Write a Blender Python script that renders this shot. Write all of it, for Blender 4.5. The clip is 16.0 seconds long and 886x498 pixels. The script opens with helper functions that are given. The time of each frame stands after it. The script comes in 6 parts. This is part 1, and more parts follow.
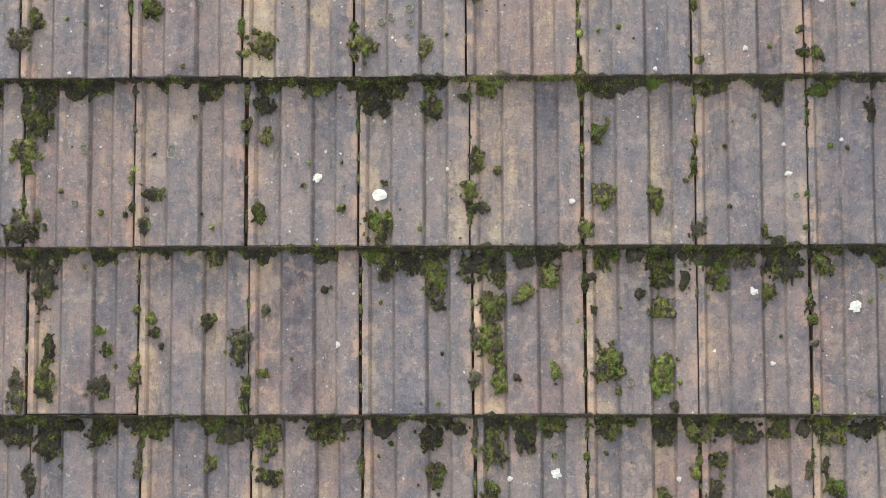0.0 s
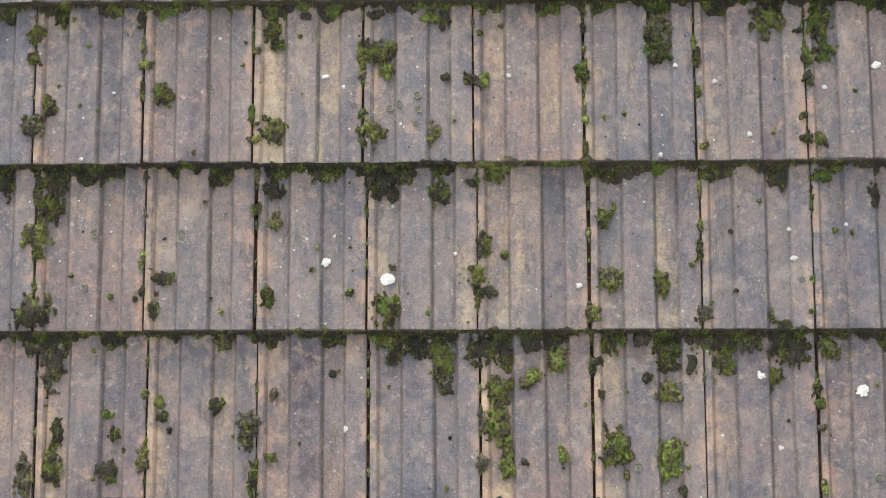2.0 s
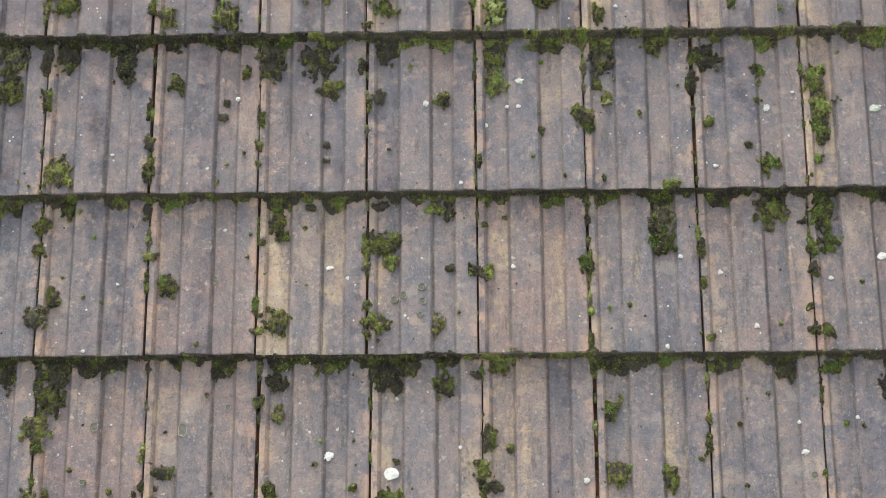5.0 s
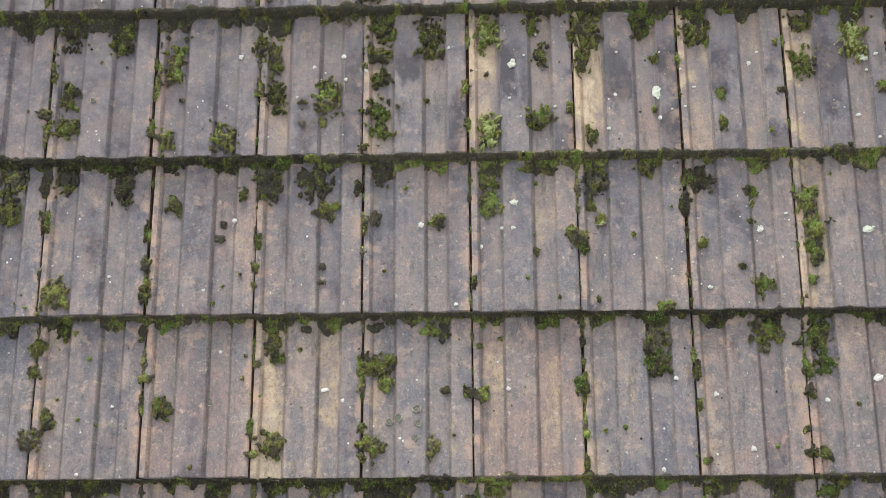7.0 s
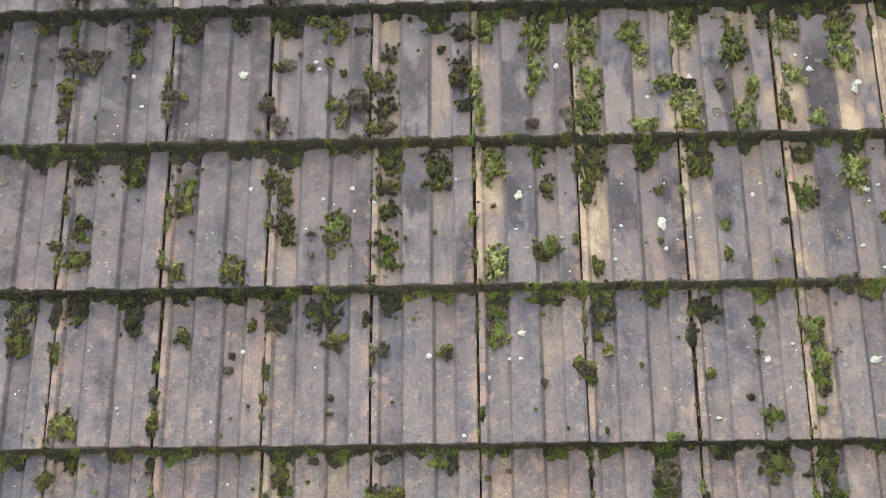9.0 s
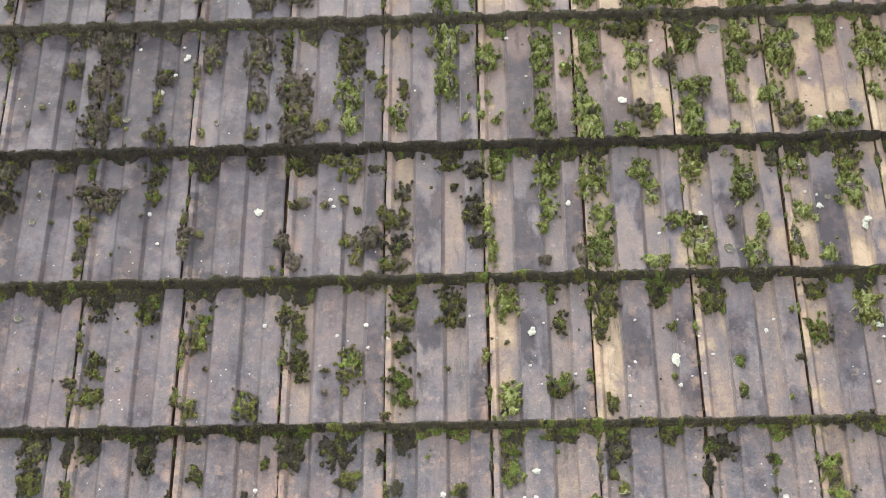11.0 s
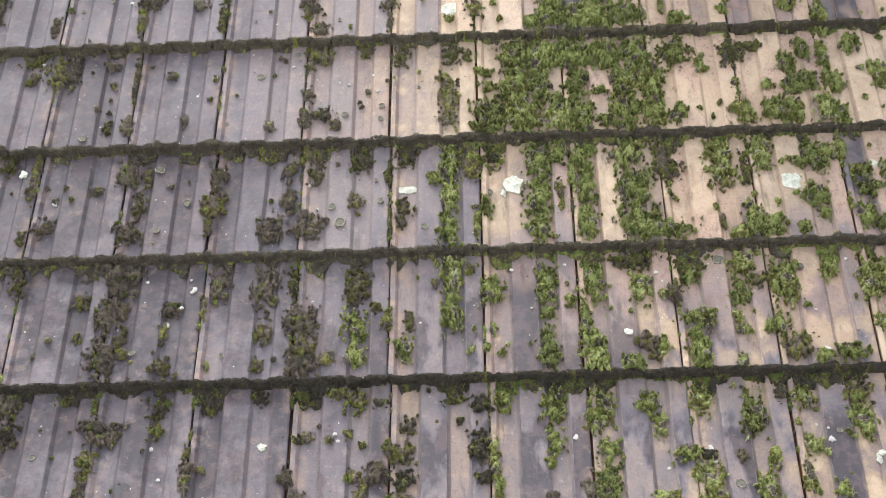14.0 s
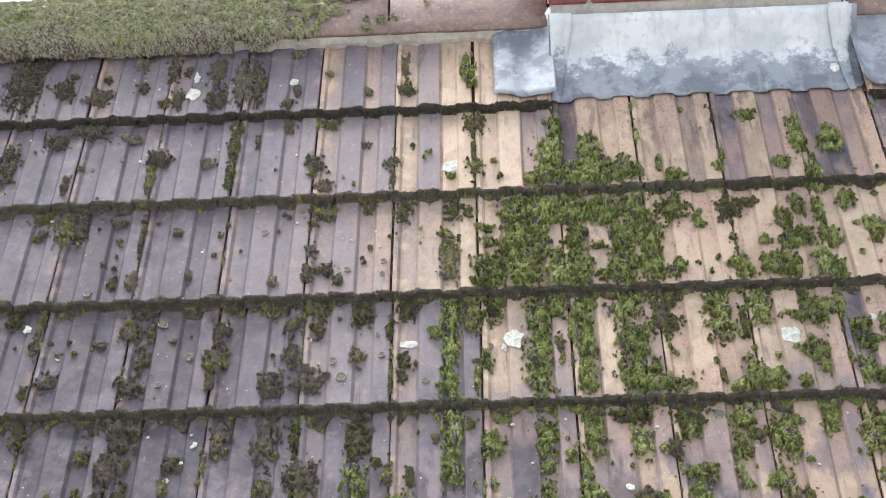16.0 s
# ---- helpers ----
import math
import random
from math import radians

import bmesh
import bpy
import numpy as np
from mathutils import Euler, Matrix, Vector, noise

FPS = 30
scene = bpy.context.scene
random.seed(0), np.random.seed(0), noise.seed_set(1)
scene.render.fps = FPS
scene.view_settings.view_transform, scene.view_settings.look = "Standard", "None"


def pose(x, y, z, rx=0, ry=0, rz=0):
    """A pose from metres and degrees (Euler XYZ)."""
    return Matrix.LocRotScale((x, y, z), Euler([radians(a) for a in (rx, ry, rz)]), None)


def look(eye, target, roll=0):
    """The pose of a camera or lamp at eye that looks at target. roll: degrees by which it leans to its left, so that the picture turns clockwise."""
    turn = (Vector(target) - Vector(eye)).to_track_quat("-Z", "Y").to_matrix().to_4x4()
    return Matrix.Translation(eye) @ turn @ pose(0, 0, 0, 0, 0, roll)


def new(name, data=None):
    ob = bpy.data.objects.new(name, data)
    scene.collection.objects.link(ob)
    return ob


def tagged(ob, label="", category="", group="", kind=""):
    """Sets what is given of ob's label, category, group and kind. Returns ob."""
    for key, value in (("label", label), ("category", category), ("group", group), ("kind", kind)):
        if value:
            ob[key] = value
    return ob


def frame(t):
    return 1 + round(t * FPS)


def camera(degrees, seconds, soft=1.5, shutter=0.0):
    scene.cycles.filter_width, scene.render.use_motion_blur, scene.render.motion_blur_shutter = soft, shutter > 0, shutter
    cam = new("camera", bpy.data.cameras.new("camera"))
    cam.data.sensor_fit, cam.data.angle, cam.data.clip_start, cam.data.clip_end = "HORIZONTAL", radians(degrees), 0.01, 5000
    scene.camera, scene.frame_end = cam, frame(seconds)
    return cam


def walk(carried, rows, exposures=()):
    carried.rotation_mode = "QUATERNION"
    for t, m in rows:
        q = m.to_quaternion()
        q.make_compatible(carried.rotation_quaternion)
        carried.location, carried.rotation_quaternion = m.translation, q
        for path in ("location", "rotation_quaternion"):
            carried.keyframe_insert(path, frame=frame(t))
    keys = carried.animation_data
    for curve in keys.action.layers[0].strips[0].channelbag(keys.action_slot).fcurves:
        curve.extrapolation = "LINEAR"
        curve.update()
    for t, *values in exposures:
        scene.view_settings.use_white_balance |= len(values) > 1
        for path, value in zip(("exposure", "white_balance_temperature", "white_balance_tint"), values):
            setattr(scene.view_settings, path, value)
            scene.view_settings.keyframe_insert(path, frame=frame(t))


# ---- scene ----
# ---- camera and its path: a hovering eye that tilts up the slope ----
cam = camera(35.75, 16.0, soft=0.6)
ROWS = [
    (0.0, 0.1948, -1.4256, 6.0015, 42.362, 0.969, 0.581),
    (0.5, 0.1941, -1.4253, 6.0054, 43.066, 0.985, 0.644),
    (1.0, 0.1924, -1.4226, 6.0112, 43.776, 1.045, 0.659),
    (1.5, 0.1895, -1.4222, 6.0174, 44.507, 1.057, 0.661),
    (2.0, 0.1856, -1.4211, 6.0254, 45.417, 1.046, 0.648),
    (2.5, 0.1824, -1.4188, 6.0283, 46.495, 1.009, 0.649),
    (3.0, 0.1794, -1.4169, 6.0295, 47.852, 1.007, 0.639),
    (3.5, 0.1775, -1.4099, 6.0271, 49.133, 1.033, 0.642),
    (4.0, 0.1771, -1.3978, 6.0286, 50.369, 1.091, 0.668),
    (6.5, 0.2110, -1.3333, 6.1000, 54.501, 1.499, 1.001),
    (7.0, 0.2110, -1.3323, 6.1051, 55.733, 1.508, 0.993),
    (7.5, 0.2085, -1.3326, 6.1134, 56.857, 1.531, 0.950),
    (8.0, 0.2058, -1.3286, 6.1222, 58.058, 1.514, 0.957),
    (8.5, 0.2038, -1.3262, 6.1299, 59.214, 1.557, 0.979),
    (9.0, 0.2008, -1.3228, 6.1420, 60.384, 1.633, 1.006),
    (11.5, 0.1832, -1.3175, 6.1663, 67.126, 1.875, 1.216),
    (12.0, 0.1861, -1.3067, 6.1795, 68.462, 1.956, 1.303),
    (12.5, 0.1906, -1.2981, 6.1887, 69.784, 2.014, 1.400),
    (13.0, 0.1929, -1.2903, 6.1938, 71.325, 2.064, 1.460),
    (13.5, 0.1934, -1.2868, 6.1933, 72.860, 2.097, 1.476),
    (14.0, 0.1953, -1.2838, 6.1986, 74.408, 2.138, 1.501),
    (14.5, 0.1997, -1.2854, 6.1975, 75.980, 2.181, 1.565),
    (15.0, 0.2063, -1.2910, 6.1961, 77.689, 2.208, 1.677),
    (15.5, 0.2134, -1.2950, 6.1958, 79.254, 2.245, 1.812),
    (16.0, 0.2184, -1.2992, 6.1949, 80.972, 2.301, 1.938),
]

EXPOSURES = [(0.0, 1.40, 6580, 4), (4.0, 1.36, 6540, 3), (9.0, 1.60, 6650, 4.5), (12.5, 1.80, 6720, 8), (16.0, 1.68, 6250, 12)]
walk(cam, [(t, pose(x, y, z, rx, ry, rz)) for t, x, y, z, rx, ry, rz in ROWS], EXPOSURES)

# ---- world, sun ----
world = bpy.data.worlds.new("overcast_sky")
scene.world = world
world.use_nodes = True
wn, wl = world.node_tree.nodes, world.node_tree.links
sky = wn.new("ShaderNodeTexSky")
sky.sky_type, sky.sun_disc = "NISHITA", False
sky.sun_elevation, sky.sun_rotation = radians(48), radians(-20)
sky.dust_density, sky.air_density = 4.0, 1.0
pale = wn.new("ShaderNodeHueSaturation")
pale.inputs["Saturation"].default_value = 0.22
wl.new(sky.outputs[0], pale.inputs["Color"])
wl.new(pale.outputs[0], wn["Background"].inputs["Color"])
wn["Background"].inputs["Strength"].default_value = 0.15
sun = new("sun", bpy.data.lights.new("sun", "SUN"))
sun.data.energy, sun.data.angle, sun.data.color = 1.3, radians(35), (1.0, 0.96, 0.9)
sun.matrix_world = look((-3.4, 9.4, 15.0), (0, 0, 4))

# ---- plan of the roof, in the slope's own axes: x along the eaves, y up the slope, z off it ----
SLOPE, HEIGHT = 42.0, 4.0
ROOF = pose(0, 0, HEIGHT, SLOPE)
COVER, GAUGE, LENGTH, NOSE = 0.200, 0.3005, 0.372, 0.021
# sideways drift of each course, the lowest at the left
DRIFT = {-3: 0.010, -2: 0.006, -1: 0.003, 0: 0.0, 1: -0.0037, 2: -0.0102, 3: -0.0119, 4: -0.0142, 5: -0.0184,
         6: -0.0244, 7: -0.0251, 8: -0.0287, 9: -0.0315, 10: -0.0315}
LIFT = {2: 0.0015, 6: -0.0055, 7: 0.001, 9: 0.0055, 10: -0.005, 3: -0.0015, 4: 0.0015}
TILT = math.atan(NOSE / GAUGE)


def course_x(row, u):
    return u * COVER + DRIFT[max(-3, min(10, row))]


def course_y(row, v=0.0):
    return (row + v) * GAUGE + (1 - v) * LIFT.get(row, 0) + v * LIFT.get(row + 1, 0)


# heights of the tile's face across its width: lip, trough, roll, trough, roll
PROFILE = ((0.0, -0.0016), (0.012, 0.0), (0.052, 0.0), (0.084, -0.0078), (0.1, -0.0075), (0.245, -0.0075), (0.266, -0.0078), (0.304, -0.0003),
           (0.33, 0.0), (0.54, 0.0), (0.558, -0.0004), (0.594, -0.0078), (0.615, -0.0075), (0.74, -0.0075), (0.762, -0.0078),
           (0.798, -0.0004), (0.83, 0.0), (0.962, 0.0), (0.978, -0.0016))


def profile(f):
    return float(np.interp(f, [p[0] for p in PROFILE], [p[1] for p in PROFILE]))


def face_z(row, u, v):
    """Height of the tiles' face over the plane of the noses."""
    return profile(u % 1.0) - v * NOSE


# ---- materials ----
def material(name):
    m = bpy.data.materials.new(name)
    m.use_nodes = True
    t = m.node_tree
    return m, t.nodes, t.links, t.nodes["Principled BSDF"]


def noise_node(n, l, coords, scale, detail=4.0, rough=0.55, lac=2.0):
    t = n.new("ShaderNodeTexNoise")
    t.inputs["Scale"].default_value, t.inputs["Detail"].default_value = scale, detail
    t.inputs["Roughness"].default_value, t.inputs["Lacunarity"].default_value = rough, lac
    if coords is not None:
        l.new(coords, t.inputs["Vector"])
    return t.outputs["Fac"]


def ramp(n, l, fac, lo, hi):
    r = n.new("ShaderNodeMapRange")
    r.interpolation_type = "SMOOTHSTEP"
    r.inputs["From Min"].default_value, r.inputs["From Max"].default_value = lo, hi
    l.new(fac, r.inputs["Value"])
    return r.outputs["Result"]


def math_node(n, l, op, a, b=None, c=None):
    k = n.new("ShaderNodeMath")
    k.operation = op
    for i, s in enumerate((a, b, c)):
        if s is None:
            continue
        if isinstance(s, (int, float)):
            k.inputs[i].default_value = s
        else:
            l.new(s, k.inputs[i])
    return k.outputs[0]


def mix(n, l, fac, a, b, mode="MIX"):
    k = n.new("ShaderNodeMix")
    k.data_type, k.blend_type = "RGBA", mode
    for i, s in ((0, fac), (6, a), (7, b)):
        if isinstance(s, (int, float)):
            k.inputs[i].default_value = s
        elif isinstance(s, tuple):
            k.inputs[i].default_value = (*s, 1.0)
        else:
            l.new(s, k.inputs[i])
    return k.outputs[2]


def bump(n, l, height, strength, distance, normal=None):
    b = n.new("ShaderNodeBump")
    b.inputs["Strength"].default_value, b.inputs["Distance"].default_value = strength, distance
    l.new(height, b.inputs["Height"])
    if normal is not None:
        l.new(normal, b.inputs["Normal"])
    return b.outputs["Normal"]


def slope_coords(n, l):
    """Position along the eaves and up the slope."""
    g = n.new("ShaderNodeNewGeometry")
    r = n.new("ShaderNodeVectorRotate")
    r.rotation_type, r.invert = "X_AXIS", True
    r.inputs["Angle"].default_value = radians(SLOPE)
    r.inputs["Center"].default_value = (0, 0, HEIGHT)
    l.new(g.outputs["Position"], r.inputs["Vector"])
    s = n.new("ShaderNodeVectorMath")
    s.operation = "SUBTRACT"
    s.inputs[1].default_value = (0, 0, HEIGHT)
    l.new(r.outputs[0], s.inputs[0])
    return s.outputs[0]


def tile_material():
    m, n, l, p = material("weathered_concrete_tile")
    pos = slope_coords(n, l)
    info = n.new("ShaderNodeObjectInfo")
    own = n.new("ShaderNodeTexCoord").outputs["Object"]
    shift = n.new("ShaderNodeVectorMath")
    shift.operation = "MULTIPLY_ADD"
    comb = n.new("ShaderNodeCombineXYZ")
    for i in range(3):
        l.new(info.outputs["Random"], comb.inputs[i])
    l.new(comb.outputs[0], shift.inputs[0])
    shift.inputs[1].default_value = (37.0, 91.0, 53.0)
    l.new(own, shift.inputs[2])
    v = shift.outputs[0]
    streak = n.new("ShaderNodeMapping")
    streak.inputs["Scale"].default_value = (1.0, 0.22, 1.0)
    l.new(v, streak.inputs["Vector"])
    sv = streak.outputs[0]
    long_ = n.new("ShaderNodeMapping")
    long_.inputs["Scale"].default_value = (1.0, 0.5, 1.0)
    l.new(v, long_.inputs["Vector"])
    patchy = long_.outputs[0]
    xyz = n.new("ShaderNodeSeparateXYZ")
    l.new(pos, xyz.inputs[0])
    across = n.new("ShaderNodeSeparateXYZ")
    l.new(own, across.inputs[0])
    wob = math_node(n, l, "MULTIPLY", math_node(n, l, "SUBTRACT", noise_node(n, l, v, 30.0, 3.0), 0.5), 0.010)
    ux = math_node(n, l, "ADD", across.outputs[0], wob)
    # how far the coating of each lane (trough, roll, trough, roll) is worn: slate, plum, sand; holds the left-end
    # vignetting too
    lane = n.new("ShaderNodeSeparateColor")
    l.new(info.outputs["Color"], lane.inputs[0])
    worn = lane.outputs[0]
    which = None
    for at, nxt in ((0.0565, lane.outputs[1]), (0.1145, lane.outputs[2]), (0.1575, info.outputs["Alpha"])):
        step = ramp(n, l, ux, at - 0.004, at + 0.004)
        which = step if which is None else math_node(n, l, "ADD", which, step)
        worn = math_node(n, l, "ADD", math_node(n, l, "MULTIPLY", worn, math_node(n, l, "SUBTRACT", 1.0, step)), math_node(n, l, "MULTIPLY", nxt, step))

    def vary(fac, much):
        return math_node(n, l, "MULTIPLY", math_node(n, l, "SUBTRACT", fac, 0.5), much)

    high = ramp(n, l, xyz.outputs[1], 0.75, 1.8)
    # the lanes differ in patches, not along their whole length, but for the bare upper courses
    gate = math_node(n, l, "MAXIMUM", math_node(n, l, "MULTIPLY_ADD", ramp(n, l, noise_node(n, l, v, 9.0, 4.0, 0.6), 0.36, 0.60), 0.9, 0.40), ramp(n, l, xyz.outputs[1], 1.7, 2.3))
    worn = math_node(n, l, "MULTIPLY_ADD", math_node(n, l, "SUBTRACT", worn, 0.46), gate, 0.435)
    # slate coating left in long patches on the middle courses, each lane with patches of its own
    apart = n.new("ShaderNodeCombineXYZ")
    l.new(math_node(n, l, "MULTIPLY", which, 3.7), apart.inputs[2])
    by_lane = n.new("ShaderNodeVectorMath")
    l.new(patchy, by_lane.inputs[0])
    l.new(apart.outputs[0], by_lane.inputs[1])
    left = math_node(n, l, "MULTIPLY", ramp(n, l, xyz.outputs[1], 0.9, 1.4), ramp(n, l, xyz.outputs[1], 2.25, 1.95))
    rolls = math_node(n, l, "MULTIPLY_ADD", math_node(n, l, "PINGPONG", which, 1.0), 0.75, 0.25)
    left = math_node(n, l, "MULTIPLY", math_node(n, l, "MULTIPLY", left, rolls), math_node(n, l, "MULTIPLY", ramp(n, l, xyz.outputs[0], -0.5, 0.2), math_node(n, l, "MULTIPLY", ramp(n, l, across.outputs[1], 0.27, 0.15), 0.50)))
    worn = math_node(n, l, "SUBTRACT", worn, math_node(n, l, "MULTIPLY", left, ramp(n, l, noise_node(n, l, by_lane.outputs[0], 11.0, 4.0, 0.55), 0.44, 0.56)))
    calm = math_node(n, l, "SUBTRACT", 1.0, math_node(n, l, "MULTIPLY", high, 0.62))
    lap = ramp(n, l, math_node(n, l, "ABSOLUTE", math_node(n, l, "SUBTRACT", across.outputs[0], 0.015)), 0.04, 0.0)
    rubbed = math_node(n, l, "MULTIPLY_ADD", math_node(n, l, "MULTIPLY", ramp(n, l, xyz.outputs[0], -0.2, 0.5), ramp(n, l, xyz.outputs[1], 0.9, 1.3)), 0.30, 0.55)
    rough_ = math_node(n, l, "ADD", vary(noise_node(n, l, v, 30.0, 7.0, 0.7), 0.6), vary(noise_node(n, l, v, 75.0, 8.0, 0.78), 0.65))
    worn = math_node(n, l, "ADD", worn, math_node(n, l, "MULTIPLY", rough_, calm))
    worn = math_node(n, l, "ADD", worn, math_node(n, l, "MULTIPLY", vary(noise_node(n, l, sv, 13.0, 7.0, 0.66), 1.1), calm))
    worn = math_node(n, l, "ADD", worn, math_node(n, l, "MULTIPLY", math_node(n, l, "MULTIPLY", lap, rubbed), math_node(n, l, "MULTIPLY_ADD", ramp(n, l, noise_node(n, l, v, 16.0, 5.0, 0.6), 0.48, 0.60), 0.30, 0.03)))
    rubbed_off = ramp(n, l, worn, 0.02, 0.42)
    tone = n.new("ShaderNodeValToRGB")
    stops = ((0.05, (0.064, 0.056, 0.068)), (0.28, (0.148, 0.133, 0.154)), (0.44, (0.208, 0.177, 0.180)), (0.58, (0.268, 0.207, 0.188)), (0.72, (0.40, 0.302, 0.212)), (0.92, (0.58, 0.448, 0.322)))
    while len(tone.color_ramp.elements) < len(stops):
        tone.color_ramp.elements.new(0.5)
    for el, (at, col) in zip(tone.color_ramp.elements, stops):
        el.position, el.color = at, (*col, 1.0)
    l.new(worn, tone.inputs[0])
    c = tone.outputs[0]
    # rosy and bluish mottling of the body, and crusty pale and dark flecks
    keep = math_node(n, l, "MULTIPLY", calm, ramp(n, l, worn, 0.75, 0.5))
    c = mix(n, l, math_node(n, l, "MULTIPLY", math_node(n, l, "MULTIPLY", ramp(n, l, noise_node(n, l, v, 24.0, 8.0, 0.70), 0.47, 0.58), 0.42), keep), c, (0.30, 0.212, 0.195))
    c = mix(n, l, math_node(n, l, "MULTIPLY", math_node(n, l, "MULTIPLY", ramp(n, l, noise_node(n, l, sv, 34.0, 8.0, 0.70), 0.49, 0.60), 0.55), keep), c, (0.115, 0.112, 0.130))
    c = mix(n, l, math_node(n, l, "MULTIPLY", math_node(n, l, "MULTIPLY", ramp(n, l, noise_node(n, l, v, 110.0, 6.0, 0.8), 0.56, 0.64), 0.48), math_node(n, l, "MULTIPLY", calm, rubbed_off)), c, (0.46, 0.40, 0.36))
    c = mix(n, l, math_node(n, l, "MULTIPLY", math_node(n, l, "MULTIPLY", ramp(n, l, noise_node(n, l, v, 100.0, 6.0, 0.8), 0.55, 0.64), 0.5), calm), c, (0.075, 0.065, 0.066))
    patch = noise_node(n, l, v, 19.0, 3.0, 0.5)
    c = mix(n, l, math_node(n, l, "MULTIPLY", math_node(n, l, "MULTIPLY", ramp(n, l, patch, 0.60, 0.68), 0.42), math_node(n, l, "MULTIPLY", calm, rubbed_off)), c, (0.40, 0.325, 0.275))
    # rusty crusts beside the joints and high up on the tile, where moss has let go
    near = math_node(n, l, "MAXIMUM", lap, ramp(n, l, across.outputs[1], 0.16, 0.29))
    crust = math_node(n, l, "ADD", noise_node(n, l, v, 34.0, 5.0, 0.62), math_node(n, l, "MULTIPLY", near, 0.085))
    c = mix(n, l, math_node(n, l, "MULTIPLY", math_node(n, l, "MULTIPLY", ramp(n, l, crust, 0.61, 0.69), 0.5), calm), c, (0.45, 0.32, 0.245))
    c = mix(n, l, math_node(n, l, "MULTIPLY", math_node(n, l, "MULTIPLY", ramp(n, l, noise_node(n, l, v, 58.0, 5.0, 0.65), 0.64, 0.70), 0.7), math_node(n, l, "MULTIPLY", calm, rubbed_off)), c, (0.52, 0.44, 0.37))
    # rust washed out of the joints onto both neighbours
    beside = math_node(n, l, "MAXIMUM", ramp(n, l, across.outputs[0], 0.036, 0.004), ramp(n, l, across.outputs[0], 0.170, 0.195))
    wash = ramp(n, l, noise_node(n, l, v, 20.0, 6.0, 0.66), 0.50, 0.59)
    c = mix(n, l, math_node(n, l, "MULTIPLY", math_node(n, l, "MULTIPLY", math_node(n, l, "MULTIPLY", beside, wash), 0.65), calm), c, (0.50, 0.325, 0.240))
    # dark run-off stains below the lead
    below = math_node(n, l, "MULTIPLY", ramp(n, l, xyz.outputs[1], 2.74, 2.92), ramp(n, l, xyz.outputs[0], 0.30, 0.42))
    runs = ramp(n, l, noise_node(n, l, sv, 19.0, 9.0, 0.72), 0.49, 0.55)
    c = mix(n, l, math_node(n, l, "MULTIPLY", math_node(n, l, "MULTIPLY", below, runs), 0.6), c, (0.13, 0.092, 0.095))
    # flaking rosy coating on the bare upper courses
    bare = math_node(n, l, "MULTIPLY", ramp(n, l, xyz.outputs[1], 1.75, 2.1), ramp(n, l, xyz.outputs[0], 0.1, 0.4))
    flaky = math_node(n, l, "MULTIPLY", bare, ramp(n, l, noise_node(n, l, by_lane.outputs[0], 8.0, 3.0, 0.5), 0.46, 0.56))
    c = mix(n, l, math_node(n, l, "MULTIPLY", flaky, 0.55), c, (0.47, 0.325, 0.255))
    flakes = ramp(n, l, noise_node(n, l, v, 120.0, 3.0, 0.6), 0.57, 0.62)
    c = mix(n, l, math_node(n, l, "MULTIPLY", math_node(n, l, "MULTIPLY", flaky, flakes), 0.6), c, (0.23, 0.145, 0.135))
    # some tiles and stretches of the roof rosier, others bluer
    hue = math_node(n, l, "ADD", math_node(n, l, "MULTIPLY", info.outputs["Random"], 0.28), math_node(n, l, "MULTIPLY", noise_node(n, l, pos, 5.0, 5.0, 0.65), 1.2))
    c = mix(n, l, math_node(n, l, "MULTIPLY", ramp(n, l, hue, 0.74, 1.0), calm), c, (1.05, 0.95, 0.92), "MULTIPLY")
    c = mix(n, l, math_node(n, l, "MULTIPLY", ramp(n, l, hue, 0.76, 0.5), calm), c, (0.91, 0.96, 1.02), "MULTIPLY")
    # grime and algae in streaks, then broken dark lines at the feet of the rolls
    dirt = noise_node(n, l, sv, 40.0, 6.0, 0.75)
    c = mix(n, l, math_node(n, l, "MULTIPLY", ramp(n, l, dirt, 0.53, 0.72), 0.6), c, (0.055, 0.05, 0.046))
    line_gaps = noise_node(n, l, sv, 90.0, 5.0, 0.8)
    for at, wide, much in ((0.0155, 0.0035, 0.45), (0.0565, 0.0042, 0.78), (0.1165, 0.0044, 0.80), (0.156, 0.0040, 0.66)):
        band = ramp(n, l, math_node(n, l, "ABSOLUTE", math_node(n, l, "SUBTRACT", across.outputs[0], at)), wide, wide * 0.15)
        c = mix(n, l, math_node(n, l, "MULTIPLY", math_node(n, l, "MULTIPLY", band, ramp(n, l, line_gaps, 0.30, 0.56)), math_node(n, l, "MULTIPLY", calm, much * 0.8)), c, (0.05, 0.045, 0.042))
    # sand grains
    grain = noise_node(n, l, v, 330.0, 4.0, 0.85)
    sandy = math_node(n, l, "MULTIPLY_ADD", high, -0.24, 0.46)
    c = mix(n, l, math_node(n, l, "MULTIPLY", ramp(n, l, grain, 0.56, 0.66), math_node(n, l, "MULTIPLY", sandy, math_node(n, l, "MULTIPLY_ADD", rubbed_off, 0.75, 0.25))), c, (0.56, 0.50, 0.46))
    c = mix(n, l, math_node(n, l, "MULTIPLY", ramp(n, l, noise_node(n, l, v, 270.0, 4.0, 0.85), 0.54, 0.64), math_node(n, l, "ADD", sandy, 0.08)), c, (0.055, 0.048, 0.048))
    l.new(c, p.inputs["Base Color"])
    p.inputs["Roughness"].default_value = 0.6
    p.inputs["Specular IOR Level"].default_value = 0.38
    nb = bump(n, l, grain, 0.5, 0.0015)
